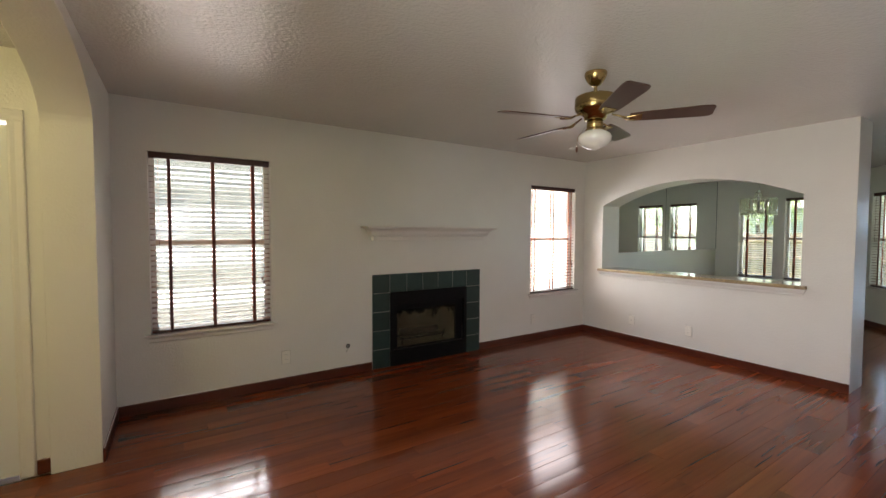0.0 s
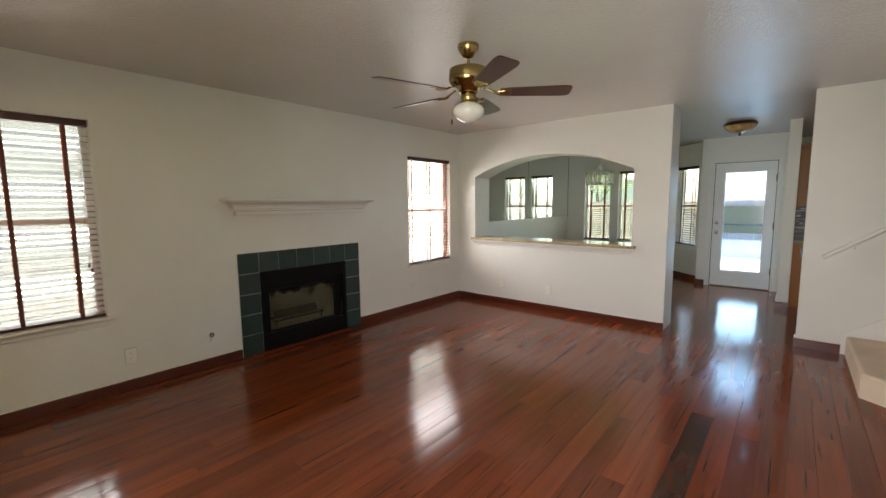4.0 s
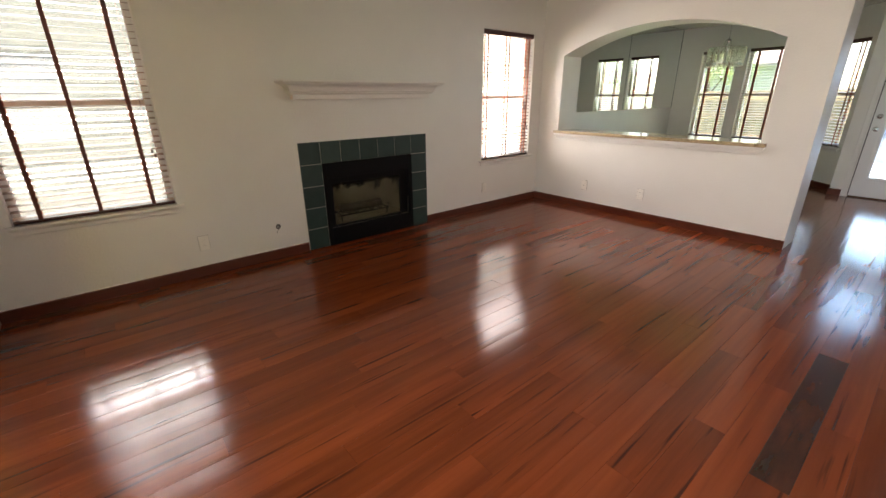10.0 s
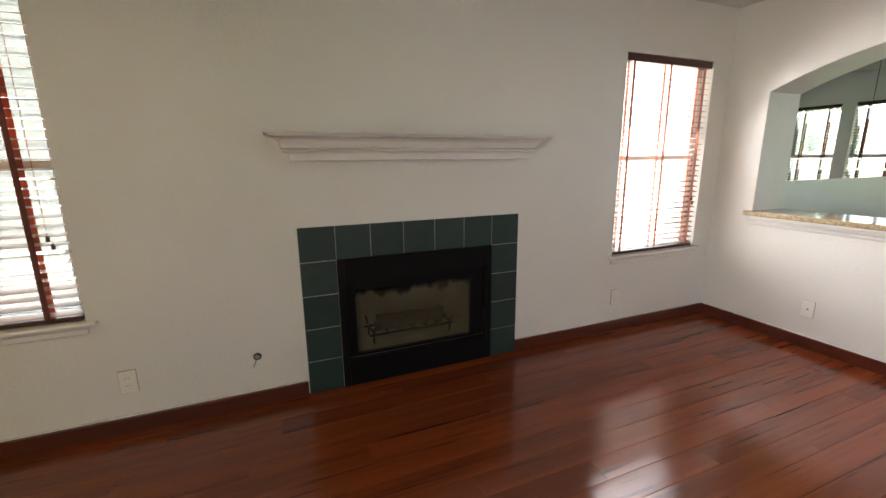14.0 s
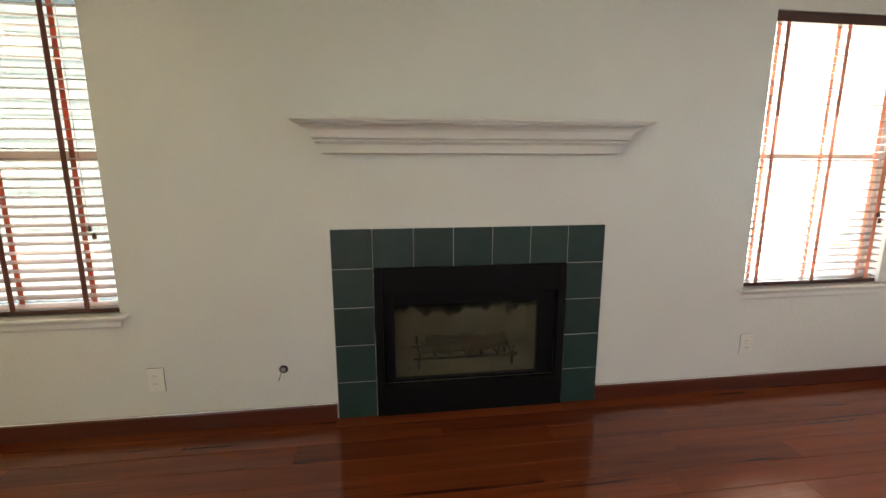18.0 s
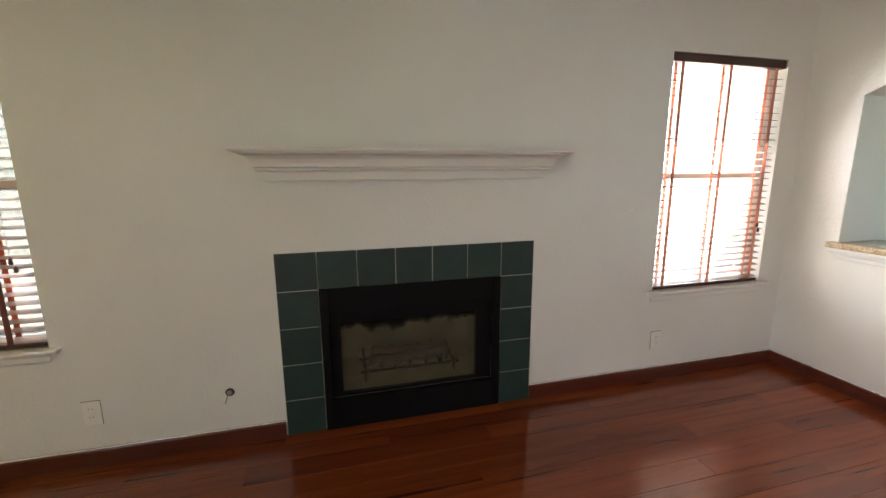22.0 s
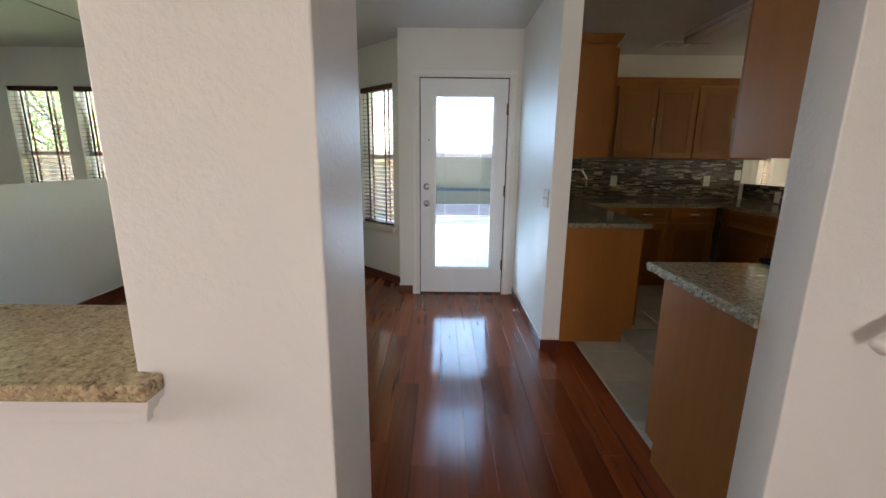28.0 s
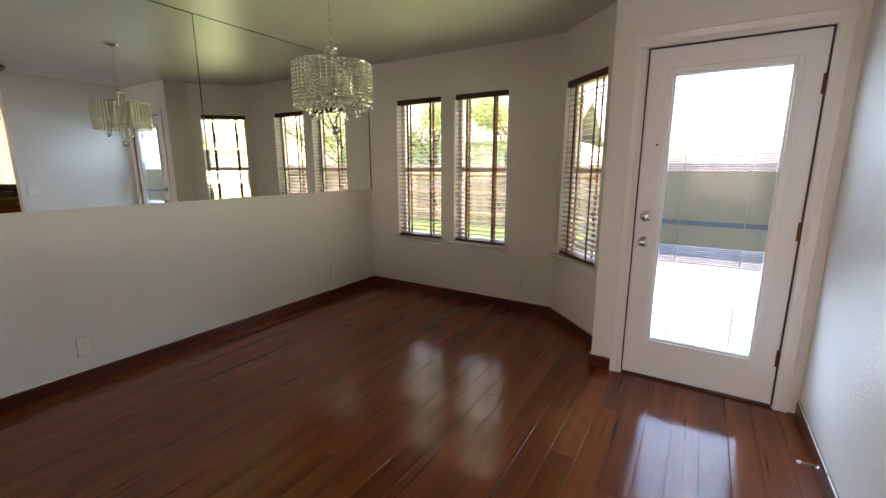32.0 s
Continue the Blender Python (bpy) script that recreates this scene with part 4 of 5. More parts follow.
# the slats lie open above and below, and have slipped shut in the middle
for z0, z1, pitch, lean, mat, words in ((LZ0 + 0.022, 0.780, 0.0127, 15, MINI, "open white slats"), (0.780, 0.893, 0.0127, 38, MINI_BLUE, "half-closed white slats, coloured blue-grey for their shade"), (0.893, 1.018, 0.0115, 74, MINI_TAN, "closed white slats, coloured tan for their shade"), (1.018, 1.046, 0.0100, 60, MINI_BLUE, "half-closed white slats, coloured blue-grey for their shade"), (1.046, 1.338, 0.0115, 74, MINI_TAN, "closed white slats, coloured tan for their shade"), (1.338, 1.440, 0.0127, 36, MINI_BLUE, "half-closed white slats, coloured blue-grey for their shade"), (1.440, LZ1 - 0.006, 0.0127, 15, MINI, "open white slats")):
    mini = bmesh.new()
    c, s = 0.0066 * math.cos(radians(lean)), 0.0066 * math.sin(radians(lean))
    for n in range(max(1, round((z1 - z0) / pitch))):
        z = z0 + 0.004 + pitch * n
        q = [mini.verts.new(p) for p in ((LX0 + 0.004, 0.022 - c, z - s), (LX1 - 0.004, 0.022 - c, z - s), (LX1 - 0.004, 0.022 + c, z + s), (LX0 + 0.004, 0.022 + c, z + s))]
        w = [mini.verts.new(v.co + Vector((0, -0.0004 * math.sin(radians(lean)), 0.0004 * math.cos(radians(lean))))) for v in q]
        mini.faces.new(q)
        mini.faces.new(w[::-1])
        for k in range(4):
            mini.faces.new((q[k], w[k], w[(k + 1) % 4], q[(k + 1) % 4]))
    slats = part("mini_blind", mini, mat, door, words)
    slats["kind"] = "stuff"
part("mini_blind_rail", boxed(LX0 + 0.003, 0.013, LZ0 + 0.001, LX1 - 0.003, 0.031, LZ0 + 0.016, bevel=0.002), MINI, door)
for x in (LX0 + 0.10, LX1 - 0.12):
    part("ladder_cord", boxed(x, 0.0122, LZ0 + 0.016, x + 0.0035, 0.0132, LZ1), CORD, door)
for z, r in ((0.896, 0.026), (1.058, 0.024)):
    knob = part("door_knob" if z < 1 else "deadbolt", lathe(bmesh.new(), [(0, 0.056 if z < 1 else 0.030), (r * 0.7, 0.055 if z < 1 else 0.030), (r, 0.044 if z < 1 else 0.026), (r * 0.8, 0.032 if z < 1 else 0.020), (0.012, 0.022 if z < 1 else 0.012), (0.014, 0.010), (0.031, 0.009), (0.033, 0.004), (0.033, 0)], (0.058, 0, z), 22, Matrix.Rotation(radians(90), 4, "X")), CHROME, door, "satin nickel knob" if z < 1 else "satin nickel deadbolt", True)
    if z > 1:
        part("thumb_turn", boxed(0.053, -0.046, z - 0.016, 0.063, -0.028, z + 0.016, bevel=0.003), CHROME, knob)
for z in (0.29, 1.02, 1.77):
    hinge = part("hinge", boxed(DW - 0.010, -0.004, z - 0.05, DW + 0.011, 0.002, z + 0.05, bevel=0.001), BRONZE, door, "dark bronze hinge")
    part("hinge_pin", tube(bmesh.new(), [(DW + 0.004, -0.009, z - 0.054), (DW + 0.004, -0.009, z + 0.056)], 0.006, 10), BRONZE, hinge)
for a in ((-0.0076, -0.0105, 0.0, -0.0004, 0.030, DH), (DW + 0.0004, -0.0105, 0.0, DW + 0.0076, 0.030, DH), (-0.0076, -0.0105, DH + 0.0004, DW + 0.0076, 0.030, DH + 0.0072)):
    part("weatherstrip", boxed(*a), DARK_SLOT, door, "dark rubber weatherstrip")
part("sweep", boxed(0.002, -0.006, -0.010, DW - 0.002, 0.03, 0.004), DARK_SLOT, door)
part("hook", lathe(bmesh.new(), [(0, 0.008), (0.006, 0.006), (0.007, 0)], (0.080, 0, 1.49), 10, Matrix.Rotation(radians(90), 4, "X")), DARK_SLOT, door)


def casing(m, width, height, label):
    """Three-piece door casing; x = 0 to width is the clear opening."""
    prof = [(0.0, 0.0), (0.0, -0.011), (0.010, -0.015), (0.030, -0.012), (0.052, -0.017), (0.062, -0.019), (0.068, -0.015), (0.068, 0.0)]
    for k, put in enumerate((lambda u, v, w: (-u, v, w), lambda u, v, w: (width + u, v, w), lambda u, v, w: (w, v, height + u))):
        lo, hi = (0.0, height) if k < 2 else (-0.068, width + 0.068)
        ob = setting("trim", prism(bmesh.new(), prof, lo, hi, put), TRIM, label, "trim")
        ob.matrix_basis = m


casing(pose(DOOR_X, SLAB_Y[1] + 0.008, 0, 0, 0, -90), DW + 0.016, 2.053, "white painted door casing")
jamb = bmesh.new()
for a in ((-0.010, 0.0, 0.0, -0.0078, 0.135, 2.055), (DW + 0.0078, 0.0, 0.0, DW + 0.010, 0.135, 2.055), (-0.0078, 0.0, 2.0525, DW + 0.0078, 0.135, 2.055)):
    box(jamb, *a)
ob = setting("door_jamb", jamb, DOOR_PAINT, "white door jamb", "jamb")
ob.matrix_basis = pose(DOOR_X, SLAB_Y[1], 0, 0, 0, -90)
ob = setting("threshold", boxed(-0.003, 0.004, 0.0, DW + 0.003, 0.13, 0.009, bevel=0.002), BRONZE, "dark metal door threshold", "threshold")
ob.matrix_basis = pose(DOOR_X, SLAB_Y[1], 0, 0, 0, -90)
stop = empty("door_stop", pose(7.89, NOOK_Y - 0.013 + 0.026, 0.045, 0, 0, 180), "spring door stop with a white rubber tip on the baseboard", "door stop")
part("spring", tube(bmesh.new(), [(0.005 * math.cos(k * 1.2), -0.002 - 0.0012 * k, 0.005 * math.sin(k * 1.2)) for k in range(50)], 0.0012, 4), CHROME, stop)
part("tip", lathe(bmesh.new(), [(0, 0.078), (0.007, 0.076), (0.008, 0.062), (0.0, 0.060)], (0, 0, 0), 10, Matrix.Rotation(radians(90), 4, "X")), PLASTIC, stop)
part("base", lathe(bmesh.new(), [(0, 0.006), (0.008, 0.005), (0.009, 0)], (0, 0, 0), 10, Matrix.Rotation(radians(90), 4, "X")), CHROME, stop)

# ---- passage door beyond the arched doorway ----
pdoor = empty("door_2", pose(-1.50, 3.512, 0.01), "white painted hollow-core passage door, closed", "door", "", "structure")
part("slab", boxed(0.005, 0, 0, 0.875, 0.035, 2.02, bevel=0.002), DOOR_PAINT, pdoor)
part("door_knob", lathe(bmesh.new(), [(0, 0.055), (0.02, 0.053), (0.026, 0.044), (0.012, 0.022), (0.014, 0.01), (0.031, 0.008), (0.032, 0)], (0.07, 0, 0.92), 18, Matrix.Rotation(radians(90), 4, "X")), CHROME, pdoor, "", True)
casing(pose(-1.50, 3.50, 0), 0.88, 2.05, "cream painted door casing")
lamp = empty("ceiling_lamp", pose(-1.05, 2.2, CEIL), "round white glass ceiling lamp, switched on", "ceiling lamp")
part("base_plate", lathe(bmesh.new(), [(0, -0.002), (0.15, -0.002), (0.15, -0.02), (0, -0.02)], segments=28), BRASS, lamp)
part("shade", lathe(bmesh.new(), [(0.14, -0.02), (0.15, -0.05), (0.11, -0.09), (0.0, -0.105)], segments=28), LAMP_GLOW, lamp, "glowing white glass shade", True)

# ---- staircase ----
stairs = empty("staircase", pose(0, 0, 0), "carpeted beige staircase with white skirt boards", "staircase")
RISE, RUN, FIRST = 0.182, 0.25, -0.195
for n in range(14):
    y = FIRST - RUN * n
    bm = bmesh.new()
    if n == 0:
        prism(bm, [(4.345, y), (STAIR_X1 - 0.016, y), (STAIR_X1 - 0.016, y - RUN - 0.02), (4.225, y - RUN - 0.02), (4.225, y - 0.165)], 0.0, RISE, lambda u, v, w: (u, v, w))
    else:
        box(bm, 4.225, y - RUN - 0.02, RISE * n - 0.02, STAIR_X1 - 0.016, y, RISE * (n + 1))
    top_edges = [e for e in bm.edges if all(abs(v.co.z - RISE * (n + 1)) < 1e-4 for v in e.verts)]
    bmesh.ops.bevel(bm, geom=top_edges, offset=0.022, segments=3, affect="EDGES", profile=0.5)
    step = part("step", bm, CARPET, stairs)
    if n:
        part("nosing", boxed(4.226, y - 0.03, RISE * (n + 1) - 0.038, STAIR_X1 - 0.017, y + 0.014, RISE * (n + 1) + 0.002, bevel=0.015), CARPET, step)
slope = RISE / RUN
skirt = [(FIRST + 0.035, 0.0), (FIRST + 0.035, 0.165), (FIRST - 0.0, 0.215)]
far = FIRST - RUN * 13.5
skirt += [(far, 0.215 + slope * (FIRST - far)), (far, slope * (FIRST - far) - 0.1), (FIRST - 0.2, 0.0)]
part("skirt_board", prism(bmesh.new(), skirt, STAIR_X1 - 0.015, STAIR_X1, lambda u, v, w: (w, u, v)), TRIM, stairs, "white painted skirt board")
rail = empty("handrail", pose(5.40, 0.006, 0.912), "white painted round wooden handrail on the stair wall", "handrail")
part("rail", tube(bmesh.new(), [(0, 0.012, -0.008), (0, 0, 0), (0, -0.6, 0.43), (0, -2.9, 2.08)], 0.021, 12), TRIM, rail, "", True)
for y in (-0.20, -1.4, -2.6):
    part("bracket", tube(bmesh.new(), [(0, y, -0.717 * y - 0.02), (0.01, y, -0.717 * y - 0.05), (0.058, y, -0.717 * y - 0.065)], 0.006, 8), TRIM, rail)

# ---- wall mirror in the dining room ----
mirror = empty("wall_mirror", pose(5.56, NORTH_D, 1.122), "large frameless wall mirror in two panels above a white wall", "mirror")
for x0, x1 in ((0.0, 1.858), (1.861, EAST - 5.56 - 0.008)):
    p = part("mirror_panel", boxed(x0, -0.006, 0.0, x1, -0.001, CEIL - 1.122 - 0.004), MIRROR, mirror)
    part("edge_strip", boxed(x0, -0.0075, -0.006, x1, -0.001, -0.0005), TRIM, p)
part("seam", boxed(1.8565, -0.0075, 0.0, 1.8625, -0.001, CEIL - 1.126), MIRROR_EDGE, mirror)
part("side_edge", boxed(EAST - 5.56 - 0.016, -0.0078, 0.0, EAST - 5.56 - 0.003, -0.001, CEIL - 1.126), MIRROR_EDGE, mirror)
part("top_edge", boxed(0, -0.0085, CEIL - 1.1262, EAST - 5.56 - 0.003, -0.001, CEIL - 1.1222), MIRROR_EDGE, mirror)

# ---- ceiling fan ----
fan = empty("ceiling_fan", pose(2.447, 1.931, CEIL), "brass ceiling fan with five brown blades and white globe", "ceiling fan")
part("canopy", lathe(bmesh.new(), [(0, -0.001), (0.068, -0.001), (0.070, -0.012), (0.066, -0.03), (0.052, -0.055), (0.034, -0.078), (0.018, -0.086), (0.0, -0.086)], segments=28), BRASS, fan, "", True)
part("downrod", lathe(bmesh.new(), [(0.011, -0.08), (0.011, -0.145)], segments=14), BRASS, fan, "", True)
part("motor_housing", lathe(bmesh.new(), [(0.02, -0.138), (0.05, -0.140), (0.118, -0.152), (0.126, -0.160), (0.128, -0.215), (0.124, -0.236), (0.112, -0.250), (0.072, -0.272), (0.066, -0.300), (0.05, -0.304)], segments=36), BRASS, fan, "polished brass motor housing", True)
part("switch_housing", lathe(bmesh.new(), [(0.03, -0.300), (0.050, -0.305), (0.052, -0.345), (0.044, -0.352), (0.058, -0.360), (0.060, -0.372), (0.03, -0.374)], segments=28), BRASS, fan, "", True)
part("globe", lathe(bmesh.new(), [(0.052, -0.366), (0.066, -0.374), (0.094, -0.392), (0.104, -0.412), (0.100, -0.436), (0.078, -0.462), (0.040, -0.482), (0.0, -0.496)], segments=32), MILK_GLASS, fan, "white frosted schoolhouse globe", True)
for x, y, zz in ((-0.036, 0.047, -0.462),):
    c = part("pull_chain", tube(bmesh.new(), [(x, y, -0.34), (x * 1.75, y * 1.75, -0.40), (x * 1.85, y * 1.85, zz)], 0.0014, 5), BRASS, fan)
    part("pull", lathe(bmesh.new(), [(0, zz), (0.005, zz - 0.004), (0.008, zz - 0.022), (0.005, zz - 0.038), (0, zz - 0.04)], (x * 1.85, y * 1.85, 0), 10), BLADE, c, "", True)
blade_out = [(0.205, -0.046), (0.30, -0.056), (0.60, -0.067), (0.645, -0.062), (0.66, -0.046), (0.66, 0.046), (0.645, 0.062), (0.60, 0.067), (0.30, 0.056), (0.205, 0.046)]
for k in range(5):
    turn = Matrix.Rotation(radians(19 + 72 * k), 4, "Z") @ Matrix.Translation((0, 0, -0.300)) @ Matrix.Rotation(radians(-12), 4, "X")
    bm = prism(bmesh.new(), blade_out, -0.003, 0.003)
    b = part("blade", bm, BLADE, fan, "dark brown wooden blade")
    b.matrix_basis = turn
    iron = bmesh.new()
    tube(iron, [(0.10, 0.0, 0.03), (0.15, 0.0, 0.012), (0.19, 0.018, -0.006), (0.235, 0.03, -0.007)], 0.006, 8)
    tube(iron, [(0.10, 0.0, 0.03), (0.15, 0.0, 0.012), (0.19, -0.018, -0.006), (0.235, -0.03, -0.007)], 0.006, 8)
    box(iron, 0.20, -0.038, -0.0075, 0.275, 0.038, -0.0032, bevel=0.0015)
    i = part("blade_iron", iron, BRASS, fan)
    i.matrix_basis = turn

# ---- ceiling vent ----
vent = empty("ceiling_vent", pose(2.28, 0.066, CEIL), "white metal ceiling air register with louvres and slanted vanes", "vent")
vf = bmesh.new()
for a in ((-0.176, -0.21, -0.009, -0.128, 0.21, -0.001), (0.146, -0.21, -0.009, 0.176, 0.21, -0.001), (-0.128, -0.21, -0.009, 0.146, -0.183, -0.001), (-0.128, 0.183, -0.009, 0.146, 0.21, -0.001)):
    box(vf, *a, bevel=0.002)
part("frame", vf, TRIM, vent)
# flat dark sheet instead of a duct, its shade put into the colour
part("backing", boxed(-0.128, -0.183, -0.0020, 0.146, 0.183, -0.0008), DARK_SLOT, vent, "dark sheet standing for the shaded duct")
for x in (-0.066, 0.073):
    part("divider", boxed(x - 0.002, -0.182, -0.0098, x + 0.002, 0.182, -0.0021), TRIM, vent)
# the steeper vane gets a grey copy of the paint for its shade
for x, lean in ((-0.098, 24), (0.110, 7)):
    vane = part("vane", boxed(-0.026, -0.181, -0.0008, 0.026, 0.181, 0.0008), SHADE_GREY if lean > 9 else TRIM, vent, "slanted vane coloured grey for its shade" if lean > 9 else "")
    vane.matrix_basis = pose(x, 0, -0.0062, 0, lean / 3, 0)
louvre = None
for n in range(28):
    if louvre is None:
        ob = part("slat", boxed(-0.066, -0.0038, -0.0006, 0.066, 0.0038, 0.0006), TRIM, vent)
        louvre = ob.data
    else:
        ob = new("slat", louvre)
        ob.parent = vent
    ob.matrix_basis = pose(0.0035, -0.1755 + 0.013 * n, -0.0060, 40, 0, 0)
for y in (-0.0, 0.12):
    part("screw", lathe(bmesh.new(), [(0, -0.0112), (0.004, -0.0105), (0.005, -0.0085)], (-0.152 if y else 0.161, y, 0), 8), STEEL, vent)

# ---- flush ceiling lamp in the hall ----
dome = empty("flush_lamp", pose(6.98, 0.86, CEIL), "bronze flush ceiling lamp with an amber glass bowl, unlit", "ceiling lamp")
part("pan", lathe(bmesh.new(), [(0, -0.001), (0.150, -0.001), (0.185, -0.020), (0.192, -0.042), (0.186, -0.050), (0.176, -0.046)], segments=36), BRONZE, dome, "", True)
part("bowl", lathe(bmesh.new(), [(0.180, -0.046), (0.172, -0.066), (0.135, -0.102), (0.080, -0.128), (0.03, -0.140), (0, -0.142)], segments=36), AMBER_GLASS, dome, "amber marbled glass bowl", True)
part("finial", lathe(bmesh.new(), [(0.022, -0.138), (0.024, -0.146), (0.010, -0.152), (0.014, -0.162), (0.010, -0.172), (0, -0.182)], segments=16), BRONZE, dome, "", True)

# ---- crystal chandelier ----
ch = empty("chandelier", pose(7.43, 2.827, CEIL + 0.058), "crystal bead drum chandelier hanging from a chrome chain", "chandelier")
part("canopy", lathe(bmesh.new(), [(0, -0.001), (0.060, -0.001), (0.062, -0.010), (0.050, -0.026), (0.012, -0.034), (0, -0.036)], (0, 0, -0.058), 24), CHROME, ch, "", True)
for n in range(2, 12):
    bm = bmesh.new()
    loop = [(0.008 * math.cos(a), 0, 0.0195 * math.sin(a)) for a in (2 * math.pi * k / 12 for k in range(13))]
    tube(bm, loop, 0.0019, 5)
    l = part("chain_link", bm, CHROME, ch)
    l.matrix_basis = pose(0, 0, -0.052 - n * 0.033, 0, 0, 90 * (n % 2))
part("stem", lathe(bmesh.new(), [(0, -0.44), (0.006, -0.442), (0.010, -0.46), (0.034, -0.474), (0.036, -0.480), (0.010, -0.488), (0.009, -0.53), (0.016, -0.545), (0.009, -0.56), (0.009, -0.74), (0.022, -0.755), (0.010, -0.775), (0, -0.79)], segments=16), CHROME, ch, "", True)
R_DRUM, DRUM_TOP = 0.219, -0.570
for z, r in ((DRUM_TOP, R_DRUM), (DRUM_TOP - 0.205, R_DRUM)):
    part("hoop", tube(bmesh.new(), [(r * math.cos(a), r * math.sin(a), z) for a in (2 * math.pi * k / 48 for k in range(49))], 0.0045, 6), CHROME, ch)
for k in range(4):
    a = math.pi / 2 * k + 0.4
    part("spoke", tube(bmesh.new(), [(0.008 * math.cos(a), 0.008 * math.sin(a), -0.545), (R_DRUM * math.cos(a), R_DRUM * math.sin(a), DRUM_TOP)], 0.003, 6), CHROME, ch)


def bead(bm, at, r, long=1.0):
    lathe(bm, [(0, r * long), (r * 0.62, r * 0.78 * long), (r * 0.97, r * 0.26 * long), (r * 0.97, -r * 0.26 * long), (r * 0.62, -r * 0.78 * long), (0, -r * long)], at, 8)


strand = tube(bmesh.new(), [(0, 0, 0.002), (0, 0, -0.198)], 0.0007, 4)
lathe(strand, [(0, -0.196), (0.003, -0.203), (0.0085, -0.226), (0.0065, -0.236), (0, -0.240)], (0, 0, 0), 7)
bead_bm = bmesh.new()
bead(bead_bm, (0, 0, 0), 0.0098)
strand_mesh = bead_mesh = None
for k in range(46):
    a = 2 * math.pi * k / 46
    if strand_mesh is None:
        string = part("bead_strand", strand, BEAD, ch)
        strand_mesh = string.data
    else:
        string = new("bead_strand", strand_mesh)
        string.parent = ch
    string.matrix_basis = pose(R_DRUM * math.cos(a), R_DRUM * math.sin(a), DRUM_TOP - 0.002, 0, 0, math.degrees(a))
    for n in range(10):
        if bead_mesh is None:
            ball = part("bead", bead_bm, BEAD, string)
            bead_mesh = ball.data
        else:
            ball = new("bead", bead_mesh)
            ball.parent = string
        ball.matrix_basis = pose(0, 0, -0.010 - 0.0195 * n)
for k in range(5):
    a = 2 * math.pi * k / 5 + 0.3
    c, s = math.cos(a), math.sin(a)
    arm = part("arm", tube(bmesh.new(), [(0.012 * c, 0.012 * s, -0.72), (0.05 * c, 0.05 * s, -0.775), (0.10 * c, 0.10 * s, -0.785), (0.135 * c, 0.135 * s, -0.755), (0.138 * c, 0.138 * s, -0.725)], 0.005, 8), CHROME, ch, "", True)
    part("candle", lathe(bmesh.new(), [(0.024, -0.725), (0.026, -0.720), (0.010, -0.716), (0.010, -0.640), (0.008, -0.636), (0.012, -0.62), (0.010, -0.60), (0, -0.575)], (0.138 * c, 0.138 * s, 0), 12), MILK_GLASS, arm, "", True)
    drop = bmesh.new()
    bead(drop, (0.138 * c, 0.138 * s, -0.80), 0.007)
    lathe(drop, [(0, -0.81), (0.006, -0.822), (0.017, -0.852), (0.013, -0.866), (0, -0.876)], (0.138 * c, 0.138 * s, 0), 8)
    part("crystal_drop", drop, CRYSTAL, arm)
low = bmesh.new()
for r, z in ((0.008, -0.80), (0.010, -0.825), (0.008, -0.85)):
    bead(low, (0, 0, z), r)
lathe(low, [(0, -0.905), (0.018, -0.912), (0.027, -0.932), (0.018, -0.952), (0, -0.96)], (0, 0, 0), 10)
lathe(low, [(0, -0.86), (0.008, -0.872), (0.012, -0.888), (0, -0.90)], (0, 0, 0), 8)
part("crystal_ball", low, CRYSTAL, ch, "faceted crystal ball pendant")
for k in range(3):
    a = 2 * math.pi * k / 3
    b2 = bmesh.new()
    for n in range(4):
        bead(b2, ((0.036 + 0.006 * n) * math.cos(a), (0.036 + 0.006 * n) * math.sin(a), -0.492 - 0.018 * n), 0.008)
    part("crown_beads", b2, BEAD, ch, "", True)

# ---- kitchen ----


def pull(bm, x, z, y, upright=True):
    d = Vector((0, 0, 0.05)) if upright else Vector((0.05, 0, 0))
    c = Vector((x, y, z))
    out = Vector((0, -0.026, 0))
    return tube(bm, [c - d, c - d * 0.94 + out * 0.8, c - d * 0.6 + out, c + d * 0.6 + out, c + d * 0.94 + out * 0.8, c + d], 0.0052, 8)


def front(parent, name, x0, x1, z0, z1, y, handle_x, handle_z, upright=True):
    """A raised-panel oak front with its pull; its back lies at y, it faces -y."""
    b = 0.055 if z1 - z0 > 0.25 else 0.03
    f = panel(bmesh.new(), x1 - x0, z0, z1, 0.020, [(b, z0 + b, x1 - x0 - b, z1 - b)])
    bmesh.ops.translate(f, verts=f.verts[:], vec=(x0, y - 0.020, 0))
    d = part(name, f, OAK_FACE, parent)
    part("back_panel", boxed(x0 + b, y - 0.0155, z0 + b, x1 - b, y - 0.001, z1 - b), OAK_FACE, d)
    part("raised_panel", boxed(x0 + b + 0.018, y - 0.0188, z0 + b + 0.018, x1 - b - 0.018, y - 0.0150, z1 - b - 0.018, bevel=0.0015), OAK_FACE, d)
    part("handle", pull(bmesh.new(), handle_x, handle_z, y - 0.018, upright), NICKEL, d, "brushed nickel bar pull")


